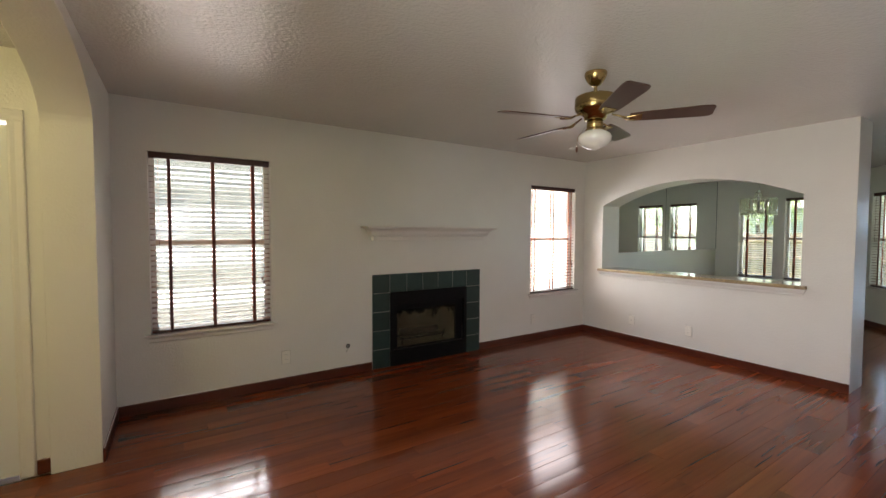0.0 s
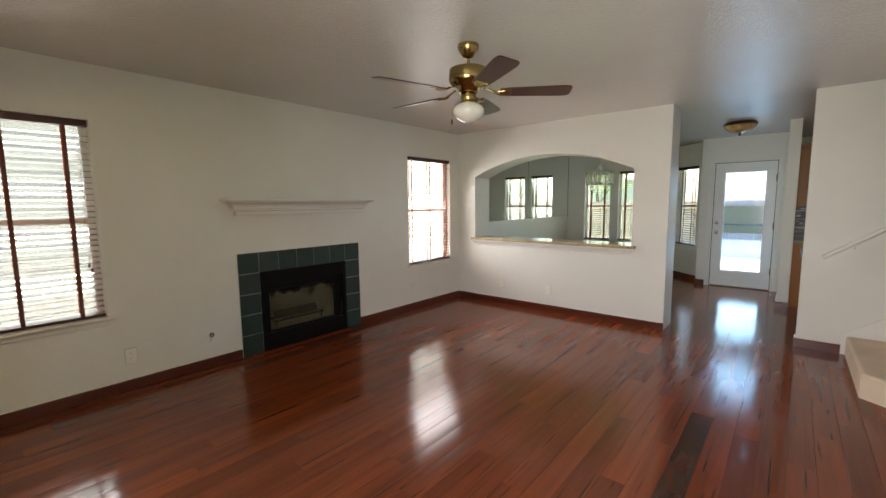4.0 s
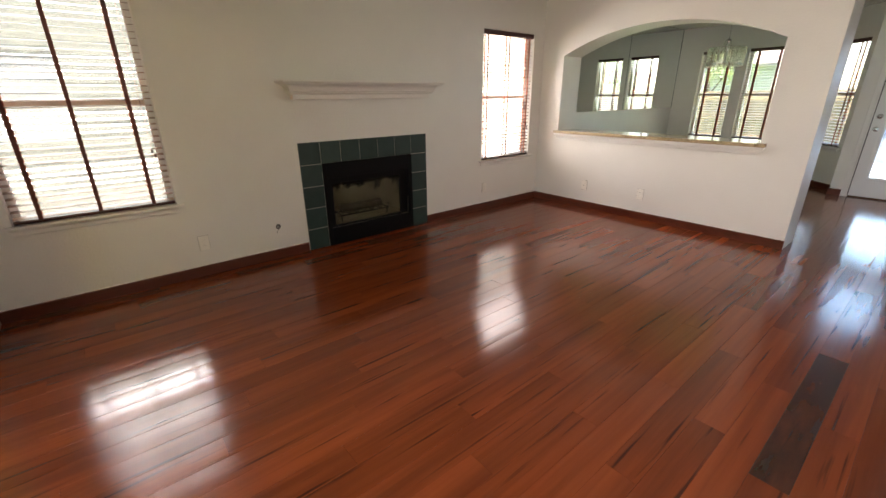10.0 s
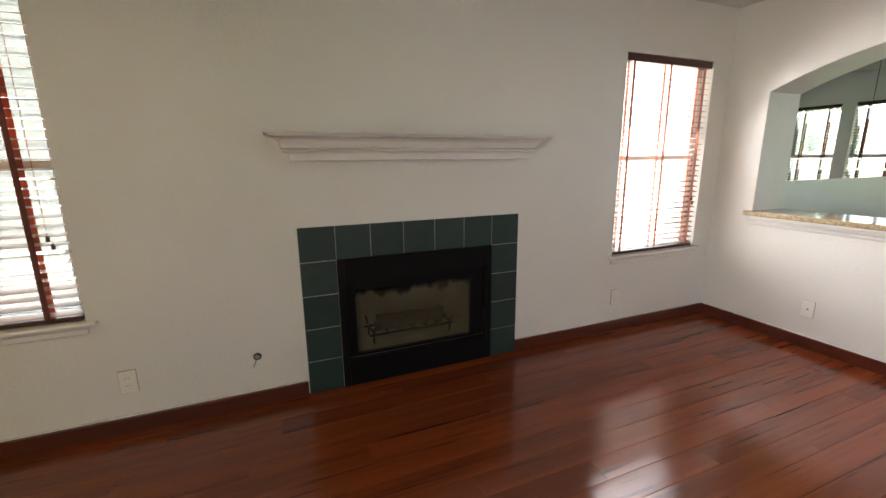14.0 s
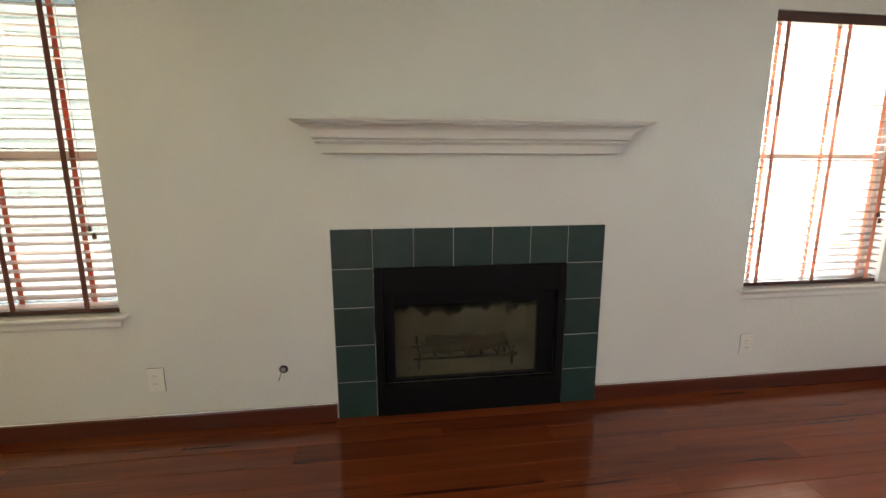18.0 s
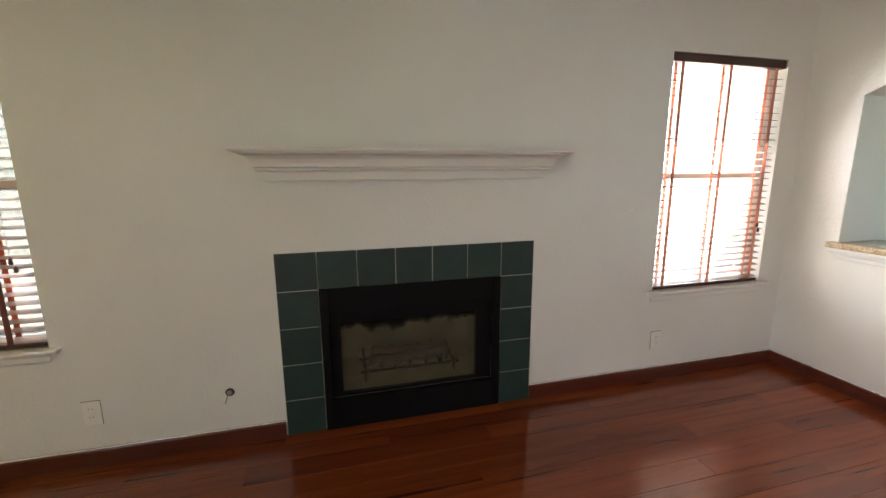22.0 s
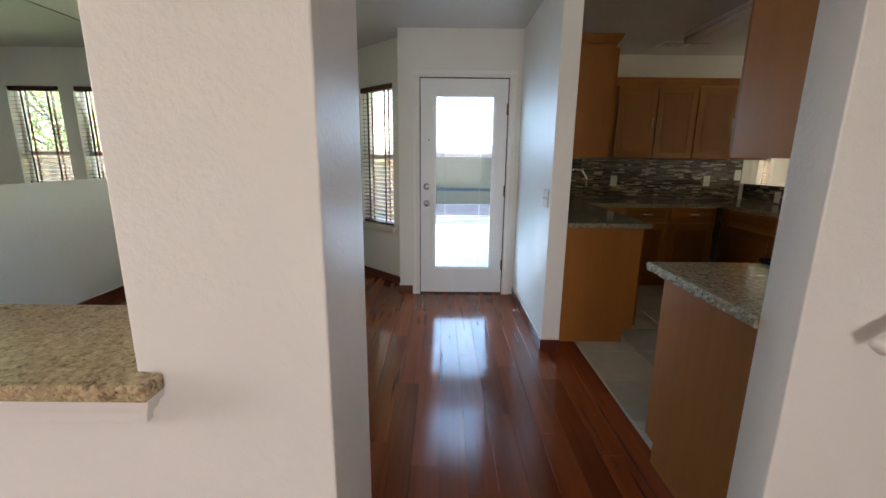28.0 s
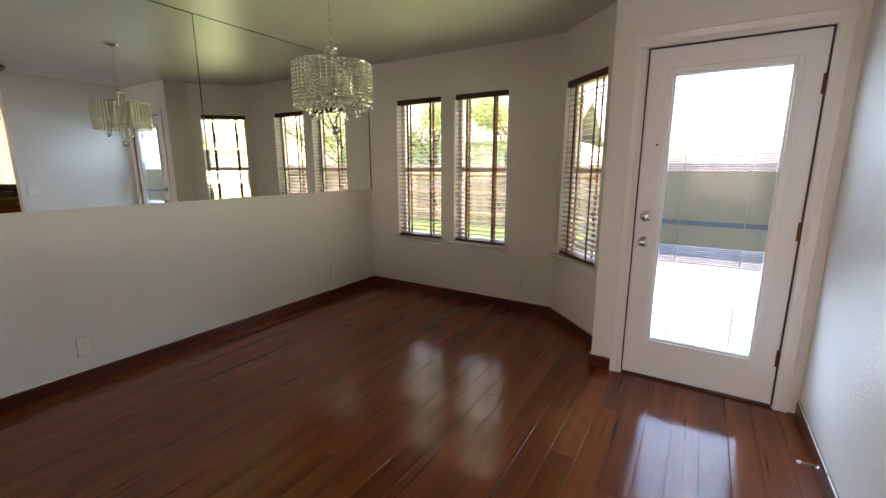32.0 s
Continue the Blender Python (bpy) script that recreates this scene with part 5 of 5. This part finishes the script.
def base_cabinet(m, width, label, doors=1, drawer=True, depth=0.585):
    top = empty("base_cabinet", m, label, "cabinet", "kitchen base cabinets")
    body = bmesh.new()
    prism(body, [(0, 0), (-depth + 0.075, 0), (-depth + 0.075, 0.10), (-depth, 0.10), (-depth, 0.868), (0, 0.868)], 0.0, width, lambda u, v, w: (w, u, v))
    part("body", body, OAK, top)
    step = width / doors
    for n in range(doors):
        x0, x1 = n * step + 0.012, (n + 1) * step - 0.012
        hx = x1 - 0.035 if n % 2 == 0 else x0 + 0.035
        if drawer:
            front(top, "drawer_front", x0, x1, 0.72, 0.860, -depth, (x0 + x1) / 2, 0.795, False)
        front(top, "door", x0, x1, 0.13, 0.698 if drawer else 0.845, -depth, hx, 0.60)
    return top


def wall_cabinet(m, width, label, doors=2, low=1.352, high=2.105, depth=0.315, crown=True):
    top = empty("wall_cabinet", m, label, "cabinet", "kitchen wall cabinets")
    part("body", boxed(0, -depth, low, width, 0, high, bevel=0.002), OAK, top)
    step = width / doors
    for n in range(doors):
        x0, x1 = n * step + 0.008, (n + 1) * step - 0.008
        front(top, "door", x0, x1, low + 0.012, high - 0.03, -depth - 0.003, x1 - 0.035 if n % 2 == 0 else x0 + 0.035, low + 0.368)
    if crown:
        part("crown", moulding(bmesh.new(), width, [(depth + 0.002, high - 0.012), (depth + 0.010, high), (depth + 0.030, high + 0.02), (depth + 0.045, high + 0.05), (depth + 0.05, high + 0.056)], False), OAK, top, "oak crown moulding")
    return top


BASE_WORDS = "honey oak base cabinet with nickel pulls under granite"
WALL_WORDS = "honey oak wall cabinet with nickel pulls"
NK = NOOK_Y - 0.125
base_cabinet(pose(7.365, NK - 0.002, 0), 0.66, BASE_WORDS, 1)
base_cabinet(pose(8.027, NK - 0.002, 0), 0.68, BASE_WORDS, 1)
for y, w, d in ((-0.374, 0.42, 1), (-0.796, 0.478, 1), (-1.276, 0.49, 1)):
    base_cabinet(pose(KIT_E - 0.002, y, 0, 0, 0, -90), w, BASE_WORDS, d)
for x, w in ((8.615, 0.63), (7.983, 0.63), (7.351, 0.50), (6.849, 0.60)):
    base_cabinet(pose(x, KIT_S + 0.002, 0, 0, 0, 180), w, BASE_WORDS, 1)
tagged(link_mesh("cabinet_filler", boxed(8.617, KIT_S + 0.002, 0.0, 8.732, KIT_S + 0.587, 0.868), OAK_FACE), "plain oak corner filler between two base cabinets", "cabinet")
for y, w in ((-1.75, 0.62), (-1.128, 0.62), (-0.506, 0.622)):
    base_cabinet(pose(STAIR_OUT + 0.002, y, 0, 0, 0, 90), w, "honey oak base cabinet with plain end panel by the stair wall", 1)
# counters
ct = bmesh.new()
prism(ct, [(7.325, NK - 0.002), (7.325, -0.397), (8.695, -0.397), (8.695, -1.80), (6.22, -1.80), (6.22, KIT_S + 0.002), (KIT_E - 0.002, KIT_S + 0.002), (KIT_E - 0.002, NK - 0.002)], 0.870, 0.905, lambda u, v, w: (u, v, w))
bmesh.ops.bevel(ct, geom=[e for e in ct.edges if abs(e.verts[0].co.z - e.verts[1].co.z) < 1e-4], offset=0.007, segments=2, affect="EDGES", profile=0.5)
tagged(link_mesh("granite_counter", ct, GRANITE), "grey-beige speckled granite counter along three kitchen walls", "counter")
chip = random.Random(12)
stone = bmesh.new()
rows = []
for z, out in ((0.870, -0.003), (0.878, 0.0), (0.889, 0.001), (0.899, -0.001), (0.905, -0.006)):
    line = [(STAIR_OUT + 0.002, -1.752)]
    line += [(6.242 + out + chip.uniform(-0.0035, 0.0035), -1.752 + 1.915 * k / 90) for k in range(91)]
    line += [(6.238 - (6.238 - STAIR_OUT - 0.002) * k / 36, 0.17 + out + chip.uniform(-0.0035, 0.0035)) for k in range(37)]
    rows.append([stone.verts.new((x, y, z + (chip.uniform(-0.0012, 0.0012) if 0.87 < z < 0.905 else 0))) for x, y in line])
for a, b in zip(rows, rows[1:]):
    for k in range(len(a)):
        stone.faces.new((a[k], a[(k + 1) % len(a)], b[(k + 1) % len(a)], b[k])).material_index = 1
stone.faces.new(rows[0][::-1])
stone.faces.new(rows[-1])
slab_top = tagged(link_mesh("granite_counter", stone, GRANITE), "grey-beige speckled granite counter with a chiselled edge by the stair wall", "counter")
slab_top.data.materials.append(GRANITE_EDGE)
# mosaic


def backsplash(m, length, low, high):
    """Strip mosaic on a wall along x, facing -y: a grout bed with staggered thin strips standing proud of it."""
    bed = setting("backsplash", boxed(0, -0.006, low, length, -0.001, high), DARK_GROUT, "brown, grey and cream strip mosaic backsplash", "backsplash")
    bed.matrix_basis = m
    dice = random.Random(round(length * 100))
    verts, faces = [], []
    z = low + 0.001
    while z + 0.0150 < high:
        x = -dice.uniform(0, 0.08)
        while x < length:
            step = dice.choice((0.046, 0.062, 0.078, 0.098, 0.122))
            x0, x1 = max(x, 0.001), min(x + step - 0.0018, length - 0.001)
            if x1 - x0 > 0.006:
                y = -0.0098 - dice.uniform(0, 0.0012)
                k = len(verts)
                verts += [(x0, -0.0055, z), (x1, -0.0055, z), (x1, -0.0055, z + 0.0148), (x0, -0.0055, z + 0.0148), (x0 + 0.0007, y, z + 0.0007), (x1 - 0.0007, y, z + 0.0007), (x1 - 0.0007, y, z + 0.0141), (x0 + 0.0007, y, z + 0.0141)]
                faces += [(k + 4, k + 5, k + 6, k + 7), (k, k + 1, k + 5, k + 4), (k + 1, k + 2, k + 6, k + 5), (k + 2, k + 3, k + 7, k + 6), (k + 3, k, k + 4, k + 7)]
            x += step
        z += 0.0166
    mesh = bpy.data.meshes.new("mosaic_strips")
    mesh.from_pydata(verts, [], faces)
    mesh.materials.append(MOSAIC)
    strips = new("mosaic_strips", mesh)
    strips.parent = bed
    strips["kind"] = "stuff"


backsplash(pose(KIT_E, NK - 0.012, 0, 0, 0, -90), NK - 0.012 - KIT_S - 0.012, 0.9055, 1.351)
backsplash(pose(7.33, NK, 0), KIT_E - 0.013 - 7.33, 0.9055, 1.351)
backsplash(pose(KIT_E - 0.012, KIT_S, 0, 0, 0, 180), KIT_E - 0.012 - 6.3, 0.9055, 1.084)
# wall cabinets
wall_cabinet(pose(7.46, NK - 0.002, 0), 0.75, WALL_WORDS, 2)
wall_cabinet(pose(8.212, NK - 0.002, 0), 0.76, WALL_WORDS, 2)
for y, w in ((-0.11, 0.62), (-0.732, 0.836), (-1.570, 0.832)):
    wall_cabinet(pose(KIT_E - 0.002, y, 0, 0, 0, -90), w, WALL_WORDS, 1 if w < 0.6 else 2)
wall_cabinet(pose(STAIR_OUT + 0.002, -0.68, 0, 0, 0, 90), 0.78, "honey oak wall cabinet hung over the stair-wall counter", 2)
for y, z in ((-0.904, 1.10), (-1.978, 1.108), (-2.325, 1.178)):
    plate(pose(KIT_E - 0.0112, y, z, 0, 0, -90), "wall_outlet", "white plastic duplex outlet on the mosaic backsplash", "outlet")
plate(pose(8.78, KIT_S + 0.0112, 0.975, 0, 0, 180), "wall_outlet", "white plastic duplex outlet on the mosaic backsplash", "outlet")
box_light = empty("fluorescent_fixture", pose(7.88, -1.22, CEIL), "long white fluorescent ceiling fixture, switched off", "ceiling light")
part("housing", boxed(-0.66, -0.12, -0.028, 0.66, 0.12, -0.001, bevel=0.004), TRIM, box_light)
part("diffuser", boxed(-0.65, -0.11, -0.085, 0.65, 0.11, -0.028, bevel=0.02), MILK_GLASS, box_light, "white ribbed plastic diffuser")
part("end_cap", boxed(0.65, -0.115, -0.088, 0.668, 0.115, -0.026, bevel=0.004), STEEL, box_light)
kv = empty("ceiling_vent", pose(8.88, -1.20, CEIL), "small white metal ceiling vent in the kitchen", "vent")
part("frame", boxed(-0.10, -0.15, -0.006, 0.10, 0.15, -0.001, bevel=0.002), TRIM, kv)
for n in range(9):
    part("slat", boxed(-0.08, -0.112 + 0.028 * n, -0.0095, 0.08, -0.104 + 0.028 * n, -0.006), STEEL, kv)
# faucet on the sink counter and cooktop on the stair-wall counter
tap = empty("kitchen_faucet", pose(7.95, 0.06, 0.905), "chrome gooseneck kitchen faucet on the granite counter", "faucet")
part("base", lathe(bmesh.new(), [(0, 0.0), (0.026, 0.0), (0.026, 0.012), (0.016, 0.02), (0.013, 0.06), (0, 0.062)], segments=16), CHROME, tap, "", True)
part("spout", tube(bmesh.new(), [(0, 0, 0.05), (0, 0, 0.26), (-0.01, -0.02, 0.325), (-0.02, -0.07, 0.36), (-0.03, -0.13, 0.345), (-0.035, -0.165, 0.29), (-0.036, -0.17, 0.22)], 0.011, 10), CHROME, tap, "", True)
part("lever", tube(bmesh.new(), [(0.015, 0, 0.04), (0.05, 0, 0.055), (0.085, 0, 0.085)], 0.006, 8), CHROME, tap, "", True)
hob = empty("cooktop", pose(5.93, -0.66, 0.906), "black cooktop with chrome burner rings set in the granite", "cooktop")
part("top", boxed(-0.28, -0.33, 0.0, 0.30, 0.33, 0.012, bevel=0.004), BLACK_METAL, hob)
part("front_rail", boxed(0.285, -0.335, 0.0, 0.318, 0.335, 0.022, bevel=0.006), BLACK_METAL, hob)
for x, y, r in ((-0.12, -0.17, 0.085), (-0.12, 0.17, 0.1), (0.14, -0.17, 0.1), (0.14, 0.17, 0.085)):
    ring = part("burner", lathe(bmesh.new(), [(r, 0.012), (r + 0.014, 0.015), (r + 0.012, 0.02), (r - 0.01, 0.015), (r * 0.3, 0.013), (0, 0.013)], (x, y, 0), 24), CHROME, hob, "chrome drip pan", True)
    part("coil", tube(bmesh.new(), [(x + (0.02 + (r - 0.03) * k / 60) * math.cos(k * 0.42), y + (0.02 + (r - 0.03) * k / 60) * math.sin(k * 0.42), 0.024) for k in range(61)], 0.0045, 5), BLACK_METAL, ring)

# ---- outdoors ----


def fence_run(m, count, label):
    top = empty("garden_fence", m, label, "fence", "garden fence runs")
    first_board = None
    for n in range(count):
        if first_board is None:
            ob = part("board", boxed(-0.011, -0.069, 0.03, 0.011, 0.069, 1.60, bevel=0.004), FENCE, top)
            first_board = ob.data
        else:
            ob = new("board", first_board)
            ob.parent = top
        ob.matrix_basis = pose(random.uniform(-0.004, 0.004), 0.142 * n, random.uniform(-0.012, 0.012), 0, random.uniform(-0.3, 0.3), random.uniform(-1, 1))
    for z in (0.30, 0.85, 1.40):
        part("rail", boxed(-0.052, -0.07, z - 0.045, -0.012, 0.142 * count - 0.07, z + 0.045), FENCE, top)
    for n in range(int(count * 0.142 / 2.4) + 1):
        part("post", boxed(0.02, 2.4 * n, 0.0, 0.11, 2.4 * n + 0.09, 1.63), FENCE, top)


fence_run(pose(13.5, -5.0, -0.18), 51, "weathered tan wooden privacy fence beside the patio")
fence_run(pose(15.6, 2.3, -0.18), 72, "weathered tan wooden privacy fence along the lawn")
fence_run(pose(15.5, 2.2, -0.18, 0, 0, 90), 14, "short weathered tan wooden fence return")


def tree(m, height, spread, seed, label):
    rnd = random.Random(seed)
    top = empty("tree", m, label, "tree", "garden trees")
    trunk = bmesh.new()
    pts = [Vector((0, 0, -0.1))]
    for n in range(6):
        pts.append(pts[-1] + Vector((rnd.uniform(-0.08, 0.08), rnd.uniform(-0.08, 0.08), height * 0.1)))
    rings = []
    for n, p in enumerate(pts):
        r = 0.17 * (1 - n / 8)
        rings.append([trunk.verts.new(p + Vector((r * math.cos(a), r * math.sin(a), 0))) for a in (2 * math.pi * k / 9 for k in range(9))])
    for a, b in zip(rings, rings[1:]):
        for k in range(9):
            trunk.faces.new((a[k], a[(k + 1) % 9], b[(k + 1) % 9], b[k]))
    part("trunk", trunk, BARK, top, "", True)
    tips = []
    for n in range(9):
        base = pts[rnd.randint(3, 6)]
        way = Vector((rnd.uniform(-1, 1), rnd.uniform(-1, 1), rnd.uniform(0.3, 1.2))).normalized() * spread * rnd.uniform(0.6, 1.0)
        mid = base + way * 0.5 + Vector((0, 0, 0.15))
        part("limb", tube(bmesh.new(), [base, mid, base + way], 0.035, 6), BARK, top)
        tips += [mid, base + way, base + way * 0.8]
    crown = bmesh.new()
    for tip in tips:
        for _ in range(270):
            c = tip + Vector((rnd.gauss(0, 0.36), rnd.gauss(0, 0.36), rnd.gauss(0.1, 0.30))) * spread * 0.42
            e = Euler((rnd.uniform(0, 6.3), rnd.uniform(0, 6.3), rnd.uniform(0, 6.3))).to_matrix()
            s = rnd.uniform(0.035, 0.085)
            crown.faces.new([crown.verts.new(c + e @ Vector(q) * s) for q in ((-1, 0, 0), (0, -0.5, 0.1), (1, 0, 0), (0, 0.5, 0.1))])
    part("crown", crown, LEAF, top, "loose green leaf crown")


tree(pose(23.5, 8.6, -0.18), 5.0, 2.4, 3, "leafy green tree behind the garden fence")
tree(pose(19.5, -2.5, -0.18), 5.6, 2.6, 5, "tall leafy green tree behind the garden fence")
tree(pose(12.4, -4.6, -0.18), 2.8, 2.4, 8, "low leafy green tree on the lawn")
tree(pose(14.8, -7.6, -0.18), 3.6, 2.6, 21, "broad leafy green tree past the end of the fence")
tree(pose(16.8, -3.8, -0.18), 4.0, 2.5, 23, "leafy green tree close behind the patio fence")
tree(pose(20.5, 10.5, -0.18), 5.0, 2.5, 11, "leafy green tree beyond the fence corner")


def house(m, length, depth, label, windows, tall=5.0):
    """Pale house, its front along x at y = 0 facing -y."""
    top = empty("neighbour_house", m, label, "house")
    w = part("wall", panel(bmesh.new(), length, 0, tall, 0.25, windows), SIDING, top, "pale painted siding")
    for n in range(int(tall / 0.2) - 1):
        part("lap_board", boxed(-0.01, -0.012, 0.2 * n + 0.19, length + 0.01, -0.001, 0.2 * n + 0.197), SIDING, w)
    shell = bmesh.new()
    for a in ((0, 0.25, 0, 0.2, depth, tall), (length - 0.2, 0.25, 0, length, depth, tall), (0.2, depth - 0.2, 0, length - 0.2, depth, tall)):
        box(shell, *a)
    part("side_wall", shell, SIDING, top)
    part("roof", prism(bmesh.new(), [(-0.5, tall - 0.1), (depth / 2, tall + 2.2), (depth + 0.5, tall - 0.1), (depth + 0.5, tall + 0.02), (depth / 2, tall + 2.35), (-0.5, tall + 0.02)], -0.4, length + 0.4, lambda u, v, w: (w, u, v)), ROOFING, top, "weathered grey shingle roof")
    for x0, z0, x1, z1 in windows:
        f = bmesh.new()
        for a in ((x0, 0.02, z0, x0 + 0.07, 0.12, z1), (x1 - 0.07, 0.02, z0, x1, 0.12, z1), (x0 + 0.07, 0.02, z0, x1 - 0.07, 0.12, z0 + 0.07), (x0 + 0.07, 0.02, z1 - 0.07, x1 - 0.07, 0.12, z1)):
            box(f, *a)
        wi = part("window", f, WHITE_VINYL, top, "white framed window")
        part("shade", boxed(x0 + 0.07, 0.08, z0 + 0.07, x1 - 0.07, 0.10, z1 - 0.07), WHITE_VINYL, wi)


house(pose(-7, 9.6, -0.18), 22, 7, "pale two-storey neighbouring house with a shingle roof", [(6.3, 0.9, 7.4, 2.3), (10.8, 0.9, 11.9, 2.3), (6.3, 3.2, 7.4, 4.5), (2.0, 0.9, 3.1, 2.3)])
house(pose(27, 17, -0.18, 0, 0, -90), 10, 7, "pale low house beyond the garden fence", [(2.0, 1.2, 3.2, 2.3), (6.0, 1.2, 7.2, 2.3)], 2.9)

# ---- floor finish: kitchen tiles, then planks ----
TILE = 0.405
kf_bed = setting("floor_kitchen", boxed(STAIR_OUT + 0.001, KIT_S, -0.0124, KIT_E, 0.064, -0.006), GROUT, "grout bed under large pale kitchen floor tiles", "floor")
first_tile = None
for i in range(10):
    for k in range(7):
        x, y = STAIR_OUT + 0.002 + i * TILE, 0.062 - (k + 1) * TILE
        if x + TILE > KIT_E + 0.3 or y < KIT_S - 0.4:
            continue
        if first_tile is None:
            ob = part("tile", boxed(0.002, 0.002, -0.006, TILE - 0.002, TILE - 0.002, 0.0, bevel=0.0015), FLOOR_TILE, kf_bed)
            first_tile = ob.data
        else:
            ob = new("tile", first_tile)
            ob.parent = kf_bed
        ob.matrix_basis = pose(x, y, random.uniform(-0.0004, 0.0004))
setting("floor_edge", boxed(STAIR_OUT, 0.064, -0.012, NOOK_X, 0.072, 0.0015, bevel=0.001), GROUT, "pale transition strip at the kitchen floor", "trim")

PW, PL = 0.1255, 1.21


def plank_mesh(length, mat):
    mesh = bpy.data.meshes.new("plank")
    # slightly crowned across its width, edges eased
    half = PW / 2 - 0.0004
    arc = [(half * q, -0.00042 * q * q - (0.0007 if abs(q) == 1 else 0)) for q in (-1, -0.985, -0.6, -0.2, 0.2, 0.6, 0.985, 1)]
    bm = prism(bmesh.new(), [(-half, -0.012)] + arc + [(half, -0.012)], 0.0003, length - 0.0003, lambda u, v, w: (w, u + PW / 2, v))
    bmesh.ops.recalc_face_normals(bm, faces=bm.faces[:])
    for f in bm.faces:
        f.smooth = f.normal.z > 0.99
    for e in bm.edges:
        e.smooth = all(f.smooth for f in e.link_faces)
    bm.to_mesh(mesh)
    bm.free()
    mesh.materials.append(mat)
    return mesh


full, worn = plank_mesh(PL, PLANK), plank_mesh(PL, PLANK_DARK)
cut_meshes = {}
rnd = random.Random(4)


def lay(x, y, mesh):
    """One plank from x on, its low edge at y, a little out of level as old boards lie."""
    ob = new("plank", mesh)
    ob.parent = floor
    ob.matrix_basis = pose(x, y, rnd.uniform(-0.0004, 0.0002), rnd.uniform(-0.17, 0.17), rnd.uniform(-0.012, 0.012), 0)


def lay_row(x, y, west, east):
    """A row of planks from x on, the first and last sawn off at the walls."""
    while x < east - 0.02:
        x0, x1 = max(x, west), min(x + PL, east)
        length = round(x1 - x0, 3)
        if length > 0.03:
            stained = abs(y - 0.5745) < 0.02 and 1.3 < x < 3.2
            if length > PL - 0.005:
                lay(x0, y, worn if stained else full)
            else:
                if length not in cut_meshes:
                    cut_meshes[length] = plank_mesh(length, PLANK)
                lay(x0, y, cut_meshes[length])
        x += PL


for r in range(-4, 34):
    y = 0.0725 + r * PW
    mid = y + PW / 2
    if r < 0:
        lay_row(5.585 - (0.35, 0.62, 0.88)[r % 3] - 5 * PL, y, WEST - 0.02, 5.585)
        continue
    west = -2.05 if 1.05 < mid < 3.5 else WEST - 0.02
    east = DOOR_X + 0.05 if mid < JOG_Y else JOG_X + min(mid - JOG_Y, BAY_Y - JOG_Y) + 0.06
    lay_row(-1.8 - (r * 0.437) % 1.0 * PL - PL, y, west, east)
